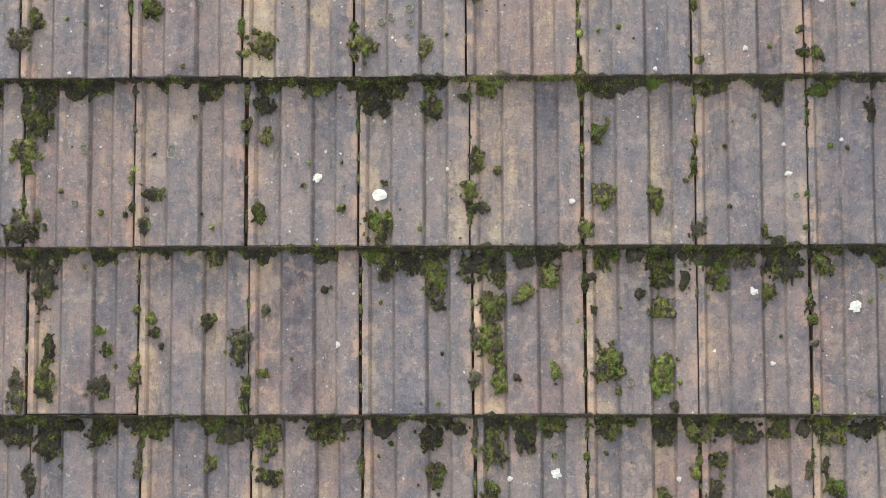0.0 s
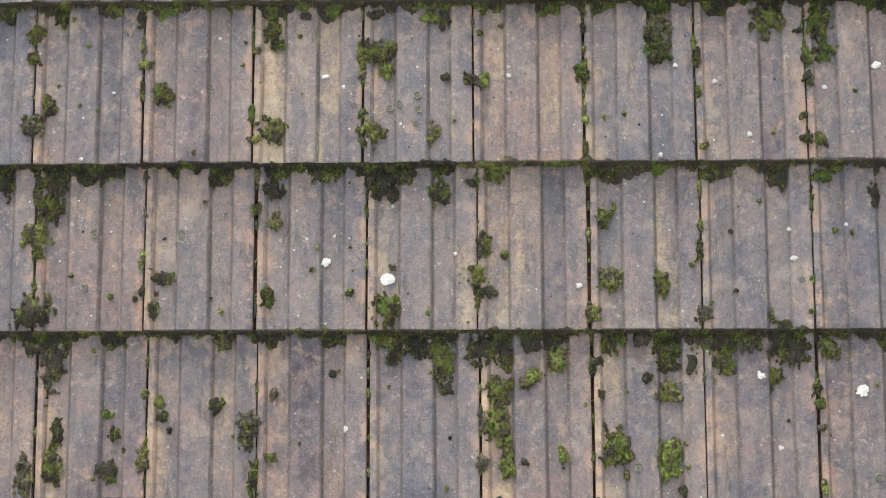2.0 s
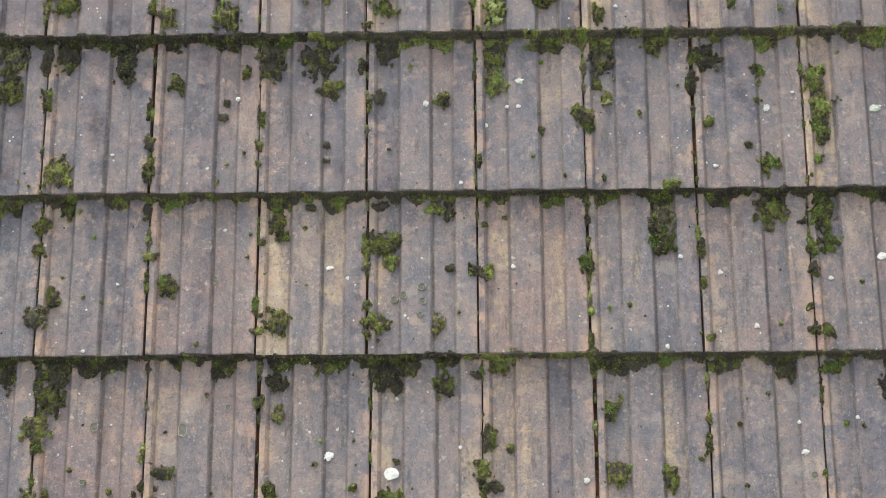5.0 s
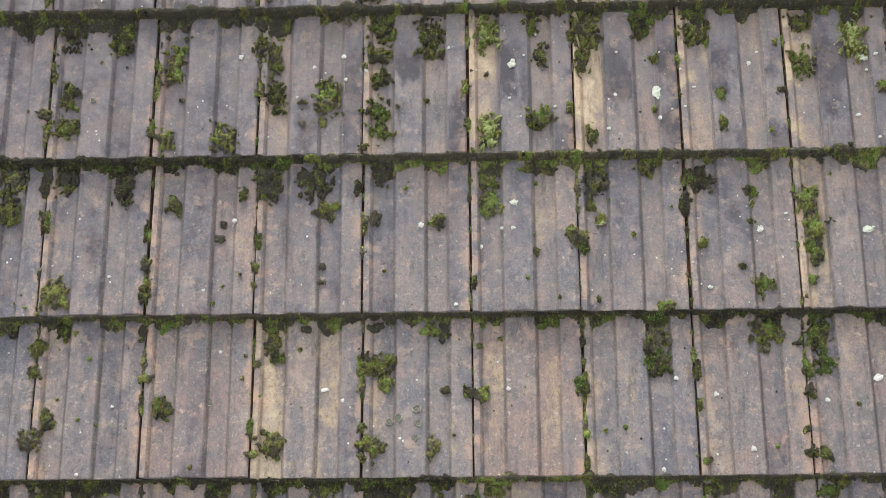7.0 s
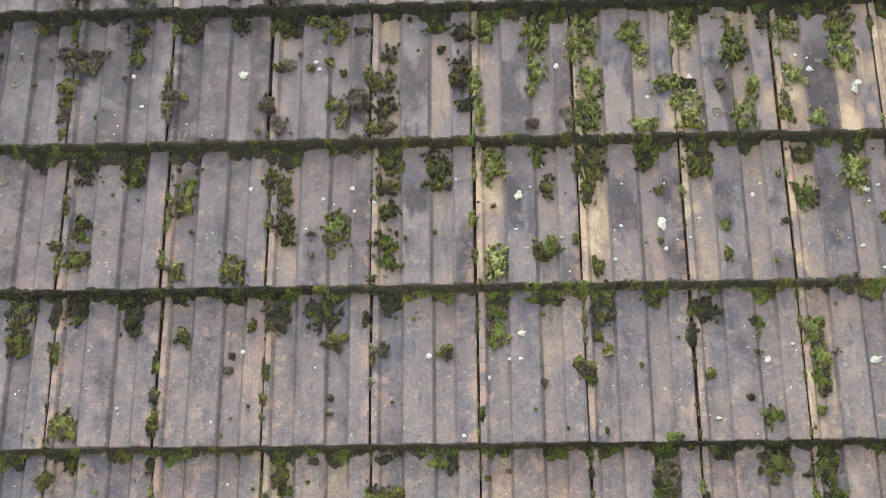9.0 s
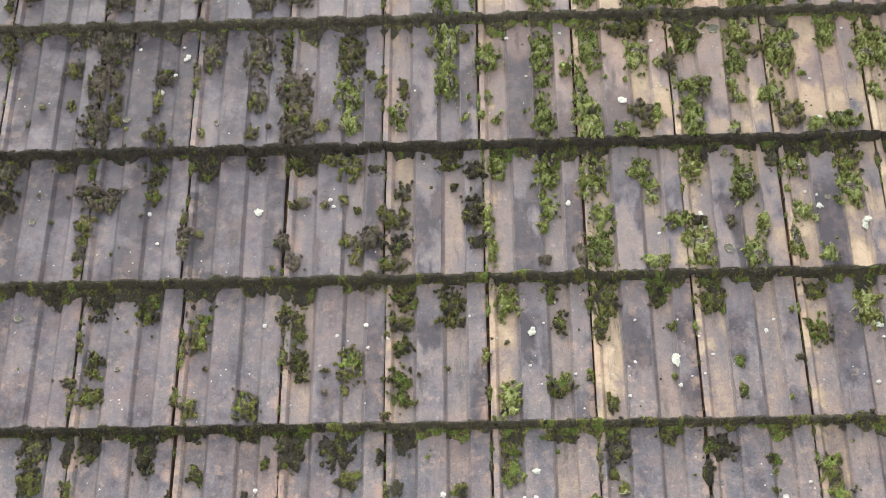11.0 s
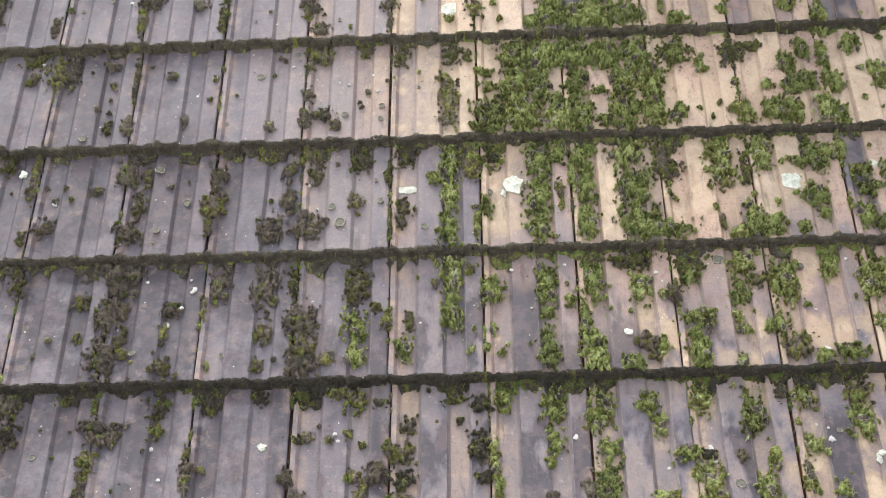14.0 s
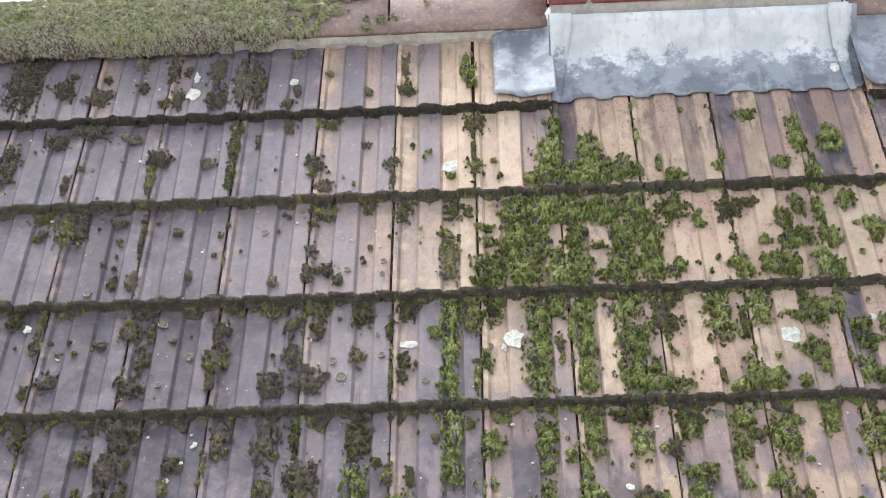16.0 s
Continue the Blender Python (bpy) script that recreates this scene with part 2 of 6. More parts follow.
    nb = bump(n, l, noise_node(n, l, v, 120.0, 6.0, 0.75), 0.4, 0.003, nb)
    l.new(nb, p.inputs["Normal"])
    return m


def simple(name, colours, scale, rough=0.8, metal=0.0, bumps=0.3, depth=0.002, fine=6.0):
    """Two or three colours broken up by noise, with a fine relief."""
    m, n, l, p = material(name)
    v = n.new("ShaderNodeTexCoord").outputs["Object"]
    c = mix(n, l, ramp(n, l, noise_node(n, l, v, scale, 5.0, 0.6), 0.35, 0.65), colours[0], colours[1])
    if len(colours) > 2:
        c = mix(n, l, ramp(n, l, noise_node(n, l, v, scale * 2.7, 5.0, 0.65), 0.52, 0.72), c, colours[2])
    l.new(c, p.inputs["Base Color"])
    p.inputs["Roughness"].default_value, p.inputs["Metallic"].default_value = rough, metal
    l.new(bump(n, l, noise_node(n, l, v, scale * fine, 4.0, 0.7), bumps, depth), p.inputs["Normal"])
    return m


def moss_material(name, dark, mid, light):
    m, n, l, p = material(name)
    g = n.new("ShaderNodeNewGeometry")
    pos = g.outputs["Position"]
    fur = noise_node(n, l, pos, 420.0, 4.0, 0.75)
    f = math_node(n, l, "ADD", math_node(n, l, "MULTIPLY", g.outputs["Random Per Island"], 0.34), math_node(n, l, "MULTIPLY", noise_node(n, l, pos, 60.0, 3.0, 0.6), 0.55))
    f = math_node(n, l, "ADD", f, math_node(n, l, "MULTIPLY", fur, 0.66))
    c = mix(n, l, ramp(n, l, f, 0.55, 0.76), dark, mid)
    c = mix(n, l, ramp(n, l, f, 0.80, 1.02), c, light)
    l.new(c, p.inputs["Base Color"])
    p.inputs["Roughness"].default_value = 0.9
    p.inputs["Specular IOR Level"].default_value = 0.15
    l.new(bump(n, l, fur, 1.0, 0.004), p.inputs["Normal"])
    return m


MAT_TILE = tile_material()
MAT_LAP = simple("rusty_brown_joint", ((0.04, 0.020, 0.012), (0.16, 0.068, 0.032), (0.018, 0.012, 0.009)), 25.0, 0.9)
MAT_NOSE = simple("dark_nose_edge", ((0.042, 0.040, 0.043), (0.072, 0.066, 0.066), (0.036, 0.040, 0.022)), 60.0, 0.85, 0.0, 0.6, 0.003)
MAT_GREEN = moss_material("green_moss", (0.052, 0.073, 0.024), (0.14, 0.198, 0.054), (0.31, 0.385, 0.115))
MAT_OLIVE = moss_material("olive_moss", (0.052, 0.053, 0.026), (0.138, 0.134, 0.046), (0.28, 0.262, 0.10))
MAT_DARK = moss_material("dark_moss", (0.036, 0.032, 0.028), (0.080, 0.072, 0.058), (0.165, 0.148, 0.112))
# green moss with the upper courses' bright haze mixed into its colour
MAT_HAZE_GREEN = moss_material("haze_lifted_green_moss", (0.115, 0.135, 0.05), (0.285, 0.33, 0.115), (0.49, 0.53, 0.24))
MAT_TIPS = moss_material("yellow_green_moss_tips", (0.14, 0.145, 0.035), (0.29, 0.31, 0.065), (0.46, 0.48, 0.14))
# dark brown moss, greyed and lightened to carry the haze
MAT_HAZE_BROWN = moss_material("haze_lifted_brown_moss", (0.072, 0.061, 0.050), (0.145, 0.124, 0.098), (0.25, 0.22, 0.17))
# straw moss, paled well past its own colour for the ridge's backlit haze
MAT_HAZE_STRAW = moss_material("haze_paled_straw_moss", (0.17, 0.16, 0.115), (0.36, 0.34, 0.25), (0.55, 0.53, 0.41))
MAT_WHITE = simple("dried_dropping", ((0.80, 0.79, 0.75), (0.62, 0.61, 0.57), (0.45, 0.44, 0.40)), 110.0, 0.85)
MAT_CHALK = simple("chalky_dropping", ((0.62, 0.61, 0.57), (0.44, 0.43, 0.40), (0.70, 0.69, 0.66)), 130.0, 0.9)
MAT_CRUST = simple("weathered_dropping", ((0.64, 0.65, 0.58), (0.44, 0.46, 0.38), (0.26, 0.29, 0.21)), 75.0, 0.9)
MAT_LICHEN = simple("pale_lichen", ((0.34, 0.33, 0.27), (0.24, 0.235, 0.19), (0.42, 0.41, 0.34)), 120.0, 0.95)
MAT_LICHEN_DARK = simple("green_grey_lichen", ((0.17, 0.165, 0.13), (0.11, 0.105, 0.085), (0.22, 0.21, 0.165)), 160.0, 0.95)
MAT_SPECK = simple("white_lichen", ((0.6, 0.59, 0.55), (0.48, 0.47, 0.43)), 90.0, 0.95)
MAT_UNDER = simple("roofing_felt", ((0.02, 0.012, 0.008), (0.05, 0.026, 0.014)), 30.0, 0.9)
def lead_material():
    m, n, l, p = material("weathered_lead")
    pos = slope_coords(n, l)
    xyz = n.new("ShaderNodeSeparateXYZ")
    l.new(pos, xyz.inputs[0])
    big = noise_node(n, l, pos, 9.0, 6.0, 0.6)
    c = mix(n, l, ramp(n, l, big, 0.35, 0.65), (0.54, 0.58, 0.59), (0.74, 0.77, 0.77))
    # tarnished lower part with a ragged tide line
    edge = math_node(n, l, "ADD", xyz.outputs[1], math_node(n, l, "MULTIPLY", noise_node(n, l, pos, 15.0, 7.0, 0.72), 0.30))
    side = math_node(n, l, "ADD", ramp(n, l, xyz.outputs[0], 0.378, 0.366), ramp(n, l, xyz.outputs[0], 1.14, 1.17))
    edge = math_node(n, l, "SUBTRACT", edge, math_node(n, l, "MULTIPLY", side, 0.2))
    c = mix(n, l, math_node(n, l, "MULTIPLY", ramp(n, l, edge, 3.30, 3.262), 0.85), c, (0.25, 0.285, 0.325))
    c = mix(n, l, math_node(n, l, "MULTIPLY", ramp(n, l, noise_node(n, l, pos, 34.0, 6.0, 0.7), 0.53, 0.66), 0.6), c, (0.46, 0.50, 0.53))
    # soot-dark blotches low down and on the folded corner
    low = math_node(n, l, "MAXIMUM", math_node(n, l, "MULTIPLY", ramp(n, l, edge, 3.30, 3.22), 0.85), math_node(n, l, "MULTIPLY", ramp(n, l, xyz.outputs[0], 0.378, 0.366), 0.9))
    c = mix(n, l, math_node(n, l, "MULTIPLY", low, ramp(n, l, noise_node(n, l, pos, 11.0, 6.0, 0.68), 0.44, 0.58)), c, (0.15, 0.17, 0.205))
    streak = n.new("ShaderNodeMapping")
    streak.inputs["Scale"].default_value = (1.0, 0.12, 0.12)
    l.new(pos, streak.inputs["Vector"])
    c = mix(n, l, math_node(n, l, "MULTIPLY", ramp(n, l, noise_node(n, l, streak.outputs[0], 45.0, 4.0, 0.6), 0.56, 0.7), 0.4), c, (0.36, 0.39, 0.41))
    l.new(c, p.inputs["Base Color"])
    p.inputs["Roughness"].default_value, p.inputs["Metallic"].default_value = 0.58, 0.0
    nb = bump(n, l, noise_node(n, l, pos, 14.0, 3.0, 0.5), 0.35, 0.006)
    l.new(bump(n, l, noise_node(n, l, pos, 160.0, 4.0, 0.7), 0.2, 0.001, nb), p.inputs["Normal"])
    return m


MAT_LEAD = lead_material()
MAT_BRICK = simple("red_brick", ((0.22, 0.075, 0.07), (0.17, 0.06, 0.06), (0.30, 0.13, 0.12)), 40.0, 0.85)
MAT_MORTAR = simple("lime_mortar", ((0.47, 0.45, 0.39), (0.37, 0.34, 0.29), (0.54, 0.52, 0.46)), 40.0, 0.9)
MAT_RIDGE = simple("brown_ridge_tile", ((0.31, 0.225, 0.19), (0.21, 0.16, 0.145), (0.42, 0.32, 0.26)), 30.0, 0.7)
MAT_WALL = simple("plain_render", ((0.55, 0.52, 0.47), (0.48, 0.45, 0.40)), 3.0, 0.9)
MAT_GROUND = simple("neutral_bounce_ground", ((0.22, 0.20, 0.18), (0.30, 0.28, 0.25), (0.16, 0.15, 0.13)), 1.5, 0.95)


# ---- mesh helpers ----
def mesh_of(name, verts, faces, mat, smooth=False):
    me = bpy.data.meshes.new(name)
    me.from_pydata([tuple(v) for v in verts], [], [tuple(f) for f in faces])
    me.materials.append(mat)
    if smooth:
        me.polygons.foreach_set("use_smooth", [True] * len(me.polygons))
    me.update()
    return me


def put(name, me, m, parent=None, label="", category="", group="", kind=""):
    ob = new(name, me)
    if parent is not None:
        ob.parent = parent
        ob.matrix_basis = parent.matrix_basis.inverted() @ m
    else:
        ob.matrix_basis = m
    return tagged(ob, label, category, group, kind)


def sheet(rows_of_points):
    """Verts and quads of a grid of points."""
    w = len(rows_of_points[0])
    verts = [p for r in rows_of_points for p in r]
    faces = [(i * w + j, i * w + j + 1, (i + 1) * w + j + 1, (i + 1) * w + j) for i in range(len(rows_of_points) - 1) for j in range(w - 1)]
    return verts, faces


def box_mesh(name, x0, y0, z0, x1, y1, z1, mat, bevel=0.0):
    bm = bmesh.new()
    bmesh.ops.create_cube(bm, size=1.0, matrix=Matrix.Translation(((x0 + x1) / 2, (y0 + y1) / 2, (z0 + z1) / 2)) @ Matrix.Diagonal((x1 - x0, y1 - y0, z1 - z0, 1)))
    if bevel:
        bmesh.ops.bevel(bm, geom=list(bm.edges), offset=bevel, segments=2, affect="EDGES")
    me = bpy.data.meshes.new(name)
    bm.to_mesh(me)
    bm.free()
    me.materials.append(mat)
    return me


# ---- ground, house body, roof ----
# ground is out of view; its grey is chosen for untinted bounce light
ground = put("ground", mesh_of("ground", [(-3000, -3000, 0), (3000, -3000, 0), (3000, 3000, 0), (-3000, 3000, 0)], [(0, 1, 2, 3)], MAT_GROUND),
             Matrix.Identity(4), label="unseen plain grey ground far below the roof, for neutral bounce light", category="ground", kind="structure")
APEX = ROOF @ Vector((0, 3.395, -0.02))
EAVE = ROOF @ Vector((0, -0.95, -0.06))
BACK = 2 * APEX.y - EAVE.y
wall = put("wall_body", box_mesh("wall_body", -1.55, EAVE.y + 0.12, 0.0, 1.49, BACK - 0.12, EAVE.z - 0.09, MAT_WALL), Matrix.Identity(4),
    label="plain rendered house wall under the roof", category="wall", kind="structure")
for gx in (-1.55, 1.39):
    g0, g1, gz = EAVE.y + 0.12, BACK - 0.12, EAVE.z - 0.092
    gable = [(x, y, z) for x in (gx, gx + 0.1) for y, z in ((g0, gz), (g1, gz), (APEX.y, APEX.z - 0.14))]
    put("gable", mesh_of("gable", gable, [(0, 2, 1), (3, 4, 5), (0, 1, 4, 3), (1, 2, 5, 4), (2, 0, 3, 5)], MAT_WALL), Matrix.Identity(4), wall)
roof = put("roof", None, ROOF, label="pitched roof of weathered interlocking concrete tiles with moss", category="roof", kind="structure")
put("underlay", box_mesh("underlay", -1.61, -0.93, -0.11, 1.55, 3.33, -0.062, MAT_UNDER), ROOF, roof, "black roofing felt and boards")
REAR = Matrix.Translation((0, 2 * APEX.y, 0)) @ Matrix.Scale(-1, 4, (0, 1, 0)) @ ROOF
vr = [REAR @ Vector((x, y, z)) for x in (-1.61, 1.55) for y in (-0.9, 3.3) for z in (-0.1, -0.02)]
put("rear_slope", mesh_of("rear_slope", vr, [(0, 1, 3, 2), (4, 6, 7, 5), (0, 4, 5, 1), (2, 3, 7, 6), (1, 5, 7, 3), (0, 2, 6, 4)], MAT_RIDGE), Matrix.Identity(4),
    roof, "plain far side of the roof")


# ---- roof tiles ----
def tile_mesh(k):
    rng = random.Random(100 + k)
    xs = []
    for (a, _), (b, _) in zip(PROFILE, PROFILE[1:]):
        xs += [a + (b - a) * i / (2 if b - a > 0.09 else 1) for i in range(2 if b - a > 0.09 else 1)]
    xs.append(PROFILE[-1][0])
    ys = (0.0, 0.0025, 0.02, 0.08, 0.16, 0.24, 0.31, LENGTH)
    off = rng.random() * 50
    rows_ = []
    # underside of the nose, then up over the rounded edge and along the face
    for y, drop in ((0.03, -0.0185), (0.0015, -0.0195), (-0.0012, -0.016), (-0.0012, -0.004)):
        rows_.append([(f * COVER, y + 0.0016 * noise.noise((f * 14 + off, 3.1, 0)) + 0.0008 * noise.noise((f * 60, off, 7.0)), profile(f) + drop) for f in xs])
    for y in ys:
        edge = max(0.0, 1 - y / 0.012)
        rows_.append([(f * COVER + 0.0004 * noise.noise((f * 9, y * 40, off)),
                       y + edge * (0.0016 * noise.noise((f * 14 + off, 3.1, 0)) + 0.0008 * noise.noise((f * 60, off, 7.0))),
                       profile(f) - 0.0016 * (y == 0.0) + 0.0005 * noise.noise((f * 12, y * 30, off))) for f in xs])
    w = len(xs)
    verts, faces = sheet(rows_)
    # skirts down both sides and over the tail
    for side in (0, w - 1):
        base = len(verts)
        ids = [i * w + side for i in range(3, len(rows_))]
        for i in ids:
            x, y, z = verts[i]
            verts.append((x, y, z - 0.019))
        for j in range(len(ids) - 1):
            q = (ids[j], ids[j + 1], base + j + 1, base + j)
            faces.append(q if side == 0 else q[::-1])
    # side lap that the neighbour covers, seen as the floor of the joint
    b = len(verts)
    verts += [(-0.011, 0.0, -0.0125), (0.0, 0.0, -0.0125), (0.0, LENGTH, -0.0125), (-0.011, LENGTH, -0.0125)]
    faces.append((b, b + 1, b + 2, b + 3))
    me = mesh_of("tile", verts, faces, MAT_TILE)
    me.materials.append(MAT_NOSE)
    # front and underside of the nose take the dark edge colour
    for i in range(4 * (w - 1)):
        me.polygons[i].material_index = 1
    me.materials.append(MAT_LAP)
    me.polygons[len(me.polygons) - 1].material_index = 2
    return me


# tone of each tile's four lanes from the left end of the course to the right: 0 dark slate, 9 bare sand;
# mostly wear, with vignetting darkened into the left ends of courses 2 to 6
TONES = {
    -1: "4444 4444 4444 5444 6464 4454 5455 4465 5465 6455 5555",
    0: "4444 4444 5444 5464 6454 4455 6455 6455 5454 4445 5455",
    1: "4444 4444 4444 5444 4544 6556 5545 4464 5455 4445 5455",
    2: "3434 3444 4443 4454 6564 5445 5554 5554 5545 3555 5455",
    3: "3333 3434 4343 4345 4345 3554 4465 4454 4455 6445 5455",
    4: "2233 2233 3323 3334 5454 6464 6464 7464 6465 6364 6465",
    5: "1111 1212 2122 1232 4353 6464 5465 6566 7576 7587 7587",
    6: "1111 1111 1121 2232 4333 5444 6465 7677 7678 7787 8787",
    7: "1111 1122 2112 1232 5454 5443 7765 7877 8887 8877 2787",
    8: "2222 1122 2222 3444 5566 6777 7777 7788 8999 8987 8999",
    9: "2222 2222 2233 2344 6465 7588 8964 0889 7879 3858 3068",
    10: "4343 5343 5333 3343 6364 7588 8888 8888 8888 8888 8888",
}
TILE_MESHES = [tile_mesh(k) for k in range(8)]
rng = random.Random(5)
for row in range(-3, 11):
    for col in range(-8, 8):
        if row == 10 and 2 <= col <= 5:
            continue
        m = ROOF @ pose(course_x(row, col) + 0.0021 + rng.gauss(0, 0.0009), course_y(row) + rng.gauss(0, 0.0012), rng.gauss(0, 0.0007)) \
            @ pose(0, 0, 0, -math.degrees(TILT), rng.gauss(0, 0.12), rng.gauss(0, 0.16))
        ob = put("tile", TILE_MESHES[rng.randrange(8)], m, roof)
        lanes = TONES[max(-1, row)].split()[max(0, min(10, col + 5))]
        ob.color = [int(k) / 10 + rng.uniform(-0.03, 0.03) for k in lanes]

# ---- moss ----
def field(x, y, seed=0):
    """Smooth noise over the plane, about -0.7 to 0.7, for whole arrays at once."""
    x, y = np.broadcast_arrays(np.asarray(x, float), np.asarray(y, float))
    ix, iy = np.floor(x).astype(np.int64), np.floor(y).astype(np.int64)
    fx, fy = x - ix, y - iy
    sx, sy = fx * fx * fx * (fx * (fx * 6 - 15) + 10), fy * fy * fy * (fy * (fy * 6 - 15) + 10)

    def corner(i, j):
        a = scatter(ix + i, iy + j, seed) * math.tau
        return np.cos(a) * (fx - i) + np.sin(a) * (fy - j)
    low = corner(0, 0) * (1 - sx) + corner(1, 0) * sx
    return low * (1 - sy) + (corner(0, 1) * (1 - sx) + corner(1, 1) * sx) * sy


def scatter(ix, iy, seed):
    """A number from 0 to 1 for each cell of a grid."""
    h = (ix * 374761393 + iy * 668265263 + int(seed) * 974634777) & 0xFFFFFFFF
    h = ((h ^ (h >> 13)) * 1274126177) & 0xFFFFFFFF
    h = ((h ^ (h >> 16)) * 2246822519) & 0xFFFFFFFF
    return ((h ^ (h >> 15)) & 0xFFFFFF) / 0xFFFFFF


def knobs(x, y, seed=0):
    """Rounded knobs, one to each cell of a grid: 1 on their crowns, 0 in the clefts between them."""
    ix, iy = np.floor(x).astype(np.int64), np.floor(y).astype(np.int64)
    best = np.full(x.shape, 9.0)
    for i in (-1, 0, 1):
        for j in (-1, 0, 1):
            px, py = ix + i + scatter(ix + i, iy + j, seed + 1), iy + j + scatter(ix + i, iy + j, seed + 2)
            best = np.minimum(best, ((x - px) ** 2 + (y - py) ** 2) * (0.7 + 0.8 * scatter(ix + i, iy + j, seed + 3)))
    return np.clip(1 - best, 0, 1)


MOSSES = (MAT_GREEN, MAT_OLIVE, MAT_DARK, MAT_HAZE_GREEN, MAT_HAZE_STRAW, MAT_HAZE_BROWN, MAT_TIPS)
SHARES = {"g": (0.44, 0.30), "o": (0.20, 0.40), "d": (0.03, 0.24), "b": (-0.2, 0.12), "p": (0.20, 0.22), "q": (0.12, 0.40), "e": (0.02, 0.16), "k": (0.05, 0.48), "s": (0.03, 0.12)}
THIRD = {"p": 3, "q": 3, "s": 4, "e": 5, "k": 5}
LABELS = {"k": "muted olive and brown moss clump on a roof tile", "e": "grey-brown moss clump growing on a roof tile, lightened by haze", "q": "lumpy olive and pale green moss clump on a roof tile", "p": "thick pale green moss cushion growing on a roof tile", "g": "bright green moss cushion growing on a roof tile", "o": "olive green moss clump growing on a roof tile",
          "d": "dark brownish moss clump growing on a roof tile", "b": "nearly black dried moss clump on a roof tile"}


def mosses(kind, x, y, seed=0):
    """Which of the mosses grows where: patches of one colour within a clump, with strays."""
    a, b = SHARES[kind]
    q = 0.5 + 0.95 * field(x * 52, y * 44, 3 + seed) + 0.75 * field(x * 190, y * 170, 5 + seed)
    out = np.where(q < a, 0, np.where(q < a + b, 1, THIRD.get(kind, 2)))
    if kind in "pq":
        old = field(x * 40, y * 40, 9 + seed)
        out = np.where(old > 0.36, 5, np.where(old > 0.30, 4, out))
    return out


LIGHTER, DULLER = np.array((6, 6, 1, 3, 4, 4, 6)), np.array((6, 1, 5, 3, 4, 5, 6))
PALER, BLACKENED = np.array((3, 3, 5, 3, 4, 4, 3)), np.array((6, 1, 2, 3, 4, 2, 6))


def carpet(x, y, z, keep, which, leaves, seed, young_of=LIGHTER):
    """A moss carpet from a grid of points: verts, triangles and their mosses, with a fur of small leaves on it."""
    rows_, cols = x.shape
    at = np.arange(rows_ * cols).reshape(rows_, cols)
    quad = (keep[:-1, :-1].astype(int) + keep[1:, :-1] + keep[:-1, 1:] + keep[1:, 1:]) >= 2
    a, b, c, d = (q[quad] for q in (at[:-1, :-1], at[:-1, 1:], at[1:, 1:], at[1:, :-1]))
    tris = np.concatenate((np.stack((a, b, c), 1), np.stack((a, c, d), 1)))
    kinds = np.tile(which[:-1, :-1][quad], 2)
    v = np.stack((x, y, z), -1).reshape(-1, 3)
    used, tris = np.unique(tris, return_inverse=True)
    v, tris = v[used], tris.reshape(-1, 3)
    if not len(tris):
        return v, tris, kinds
    rng_ = np.random.default_rng(seed)
    p, q, r = (v[tris[:, i]] for i in range(3))
    nrm = np.cross(q - p, r - p)
    area = np.linalg.norm(nrm, axis=1) / 2
    n = int(area.sum() * leaves)
    if n:
        on = rng_.choice(len(tris), n, p=area / area.sum())
        w = rng_.dirichlet((1, 1, 1), n)
        o = p[on] * w[:, :1] + q[on] * w[:, 1:2] + r[on] * w[:, 2:]
        nn = nrm[on] / (2 * area[on, None] + 1e-12)
        turn = rng_.random(n) * math.tau
        side = np.stack((np.cos(turn), np.sin(turn), rng_.uniform(-0.5, 0.5, n)), 1) * rng_.uniform(0.0006, 0.0011, n)[:, None]
        tip = o + nn * rng_.uniform(0.0008, 0.0030, n)[:, None] + rng_.normal(0, 0.0013, (n, 3)) + np.array((0, -0.0010, 0))
        leaf = np.stack((o + side, tip, o - side), 1).reshape(-1, 3)
        tris = np.concatenate((tris, np.arange(3 * n).reshape(n, 3) + len(v)))
        v = np.concatenate((v, leaf))
        own = kinds[on]
        young = rng_.random(n) < 0.62 * np.clip(0.55 + 1.6 * field(o[:, 0] * 70 + seed, o[:, 1] * 70, 55), 0, 1)
        shade = rng_.random(n) < 0.16
        kinds = np.concatenate((kinds, np.where(young, young_of[own], np.where(shade & (own < 2), 2, own))))
    return v, tris, kinds


def moss_mesh(name, carpets):
    vs, fs, mi, base = [], [], [], 0
    for v, f, k in carpets:
        vs.append(v)
        fs.append(f + base)
        mi.append(k)
        base += len(v)
    v, f, mi = np.concatenate(vs), np.concatenate(fs), np.concatenate(mi)
    me = bpy.data.meshes.new(name)
    me.vertices.add(len(v))
    me.vertices.foreach_set("co", v.ravel())
    me.loops.add(len(f) * 3)
    me.loops.foreach_set("vertex_index", f.ravel())
    me.polygons.add(len(f))
    me.polygons.foreach_set("loop_start", np.arange(0, len(f) * 3, 3))
    for q in MOSSES:
        me.materials.append(q)
    me.polygons.foreach_set("material_index", mi.astype(np.int32))
    me.polygons.foreach_set("use_smooth", np.ones(len(f), dtype=bool))
    me.update(calc_edges=True)
    return me


def profiles(f):
    return np.interp(f % 1.0, [p[0] for p in PROFILE], [p[1] for p in PROFILE])


def relief(x, y, size, seed):
    """Knobbly top of a moss carpet, in metres."""
    return size * (0.50 * knobs(x / size, y / (size * 1.25), seed) + 0.34 * knobs(x / (size * 0.45), y / (size * 0.55), seed + 7)) + 0.0026 * field(x * 300, y * 260, seed)


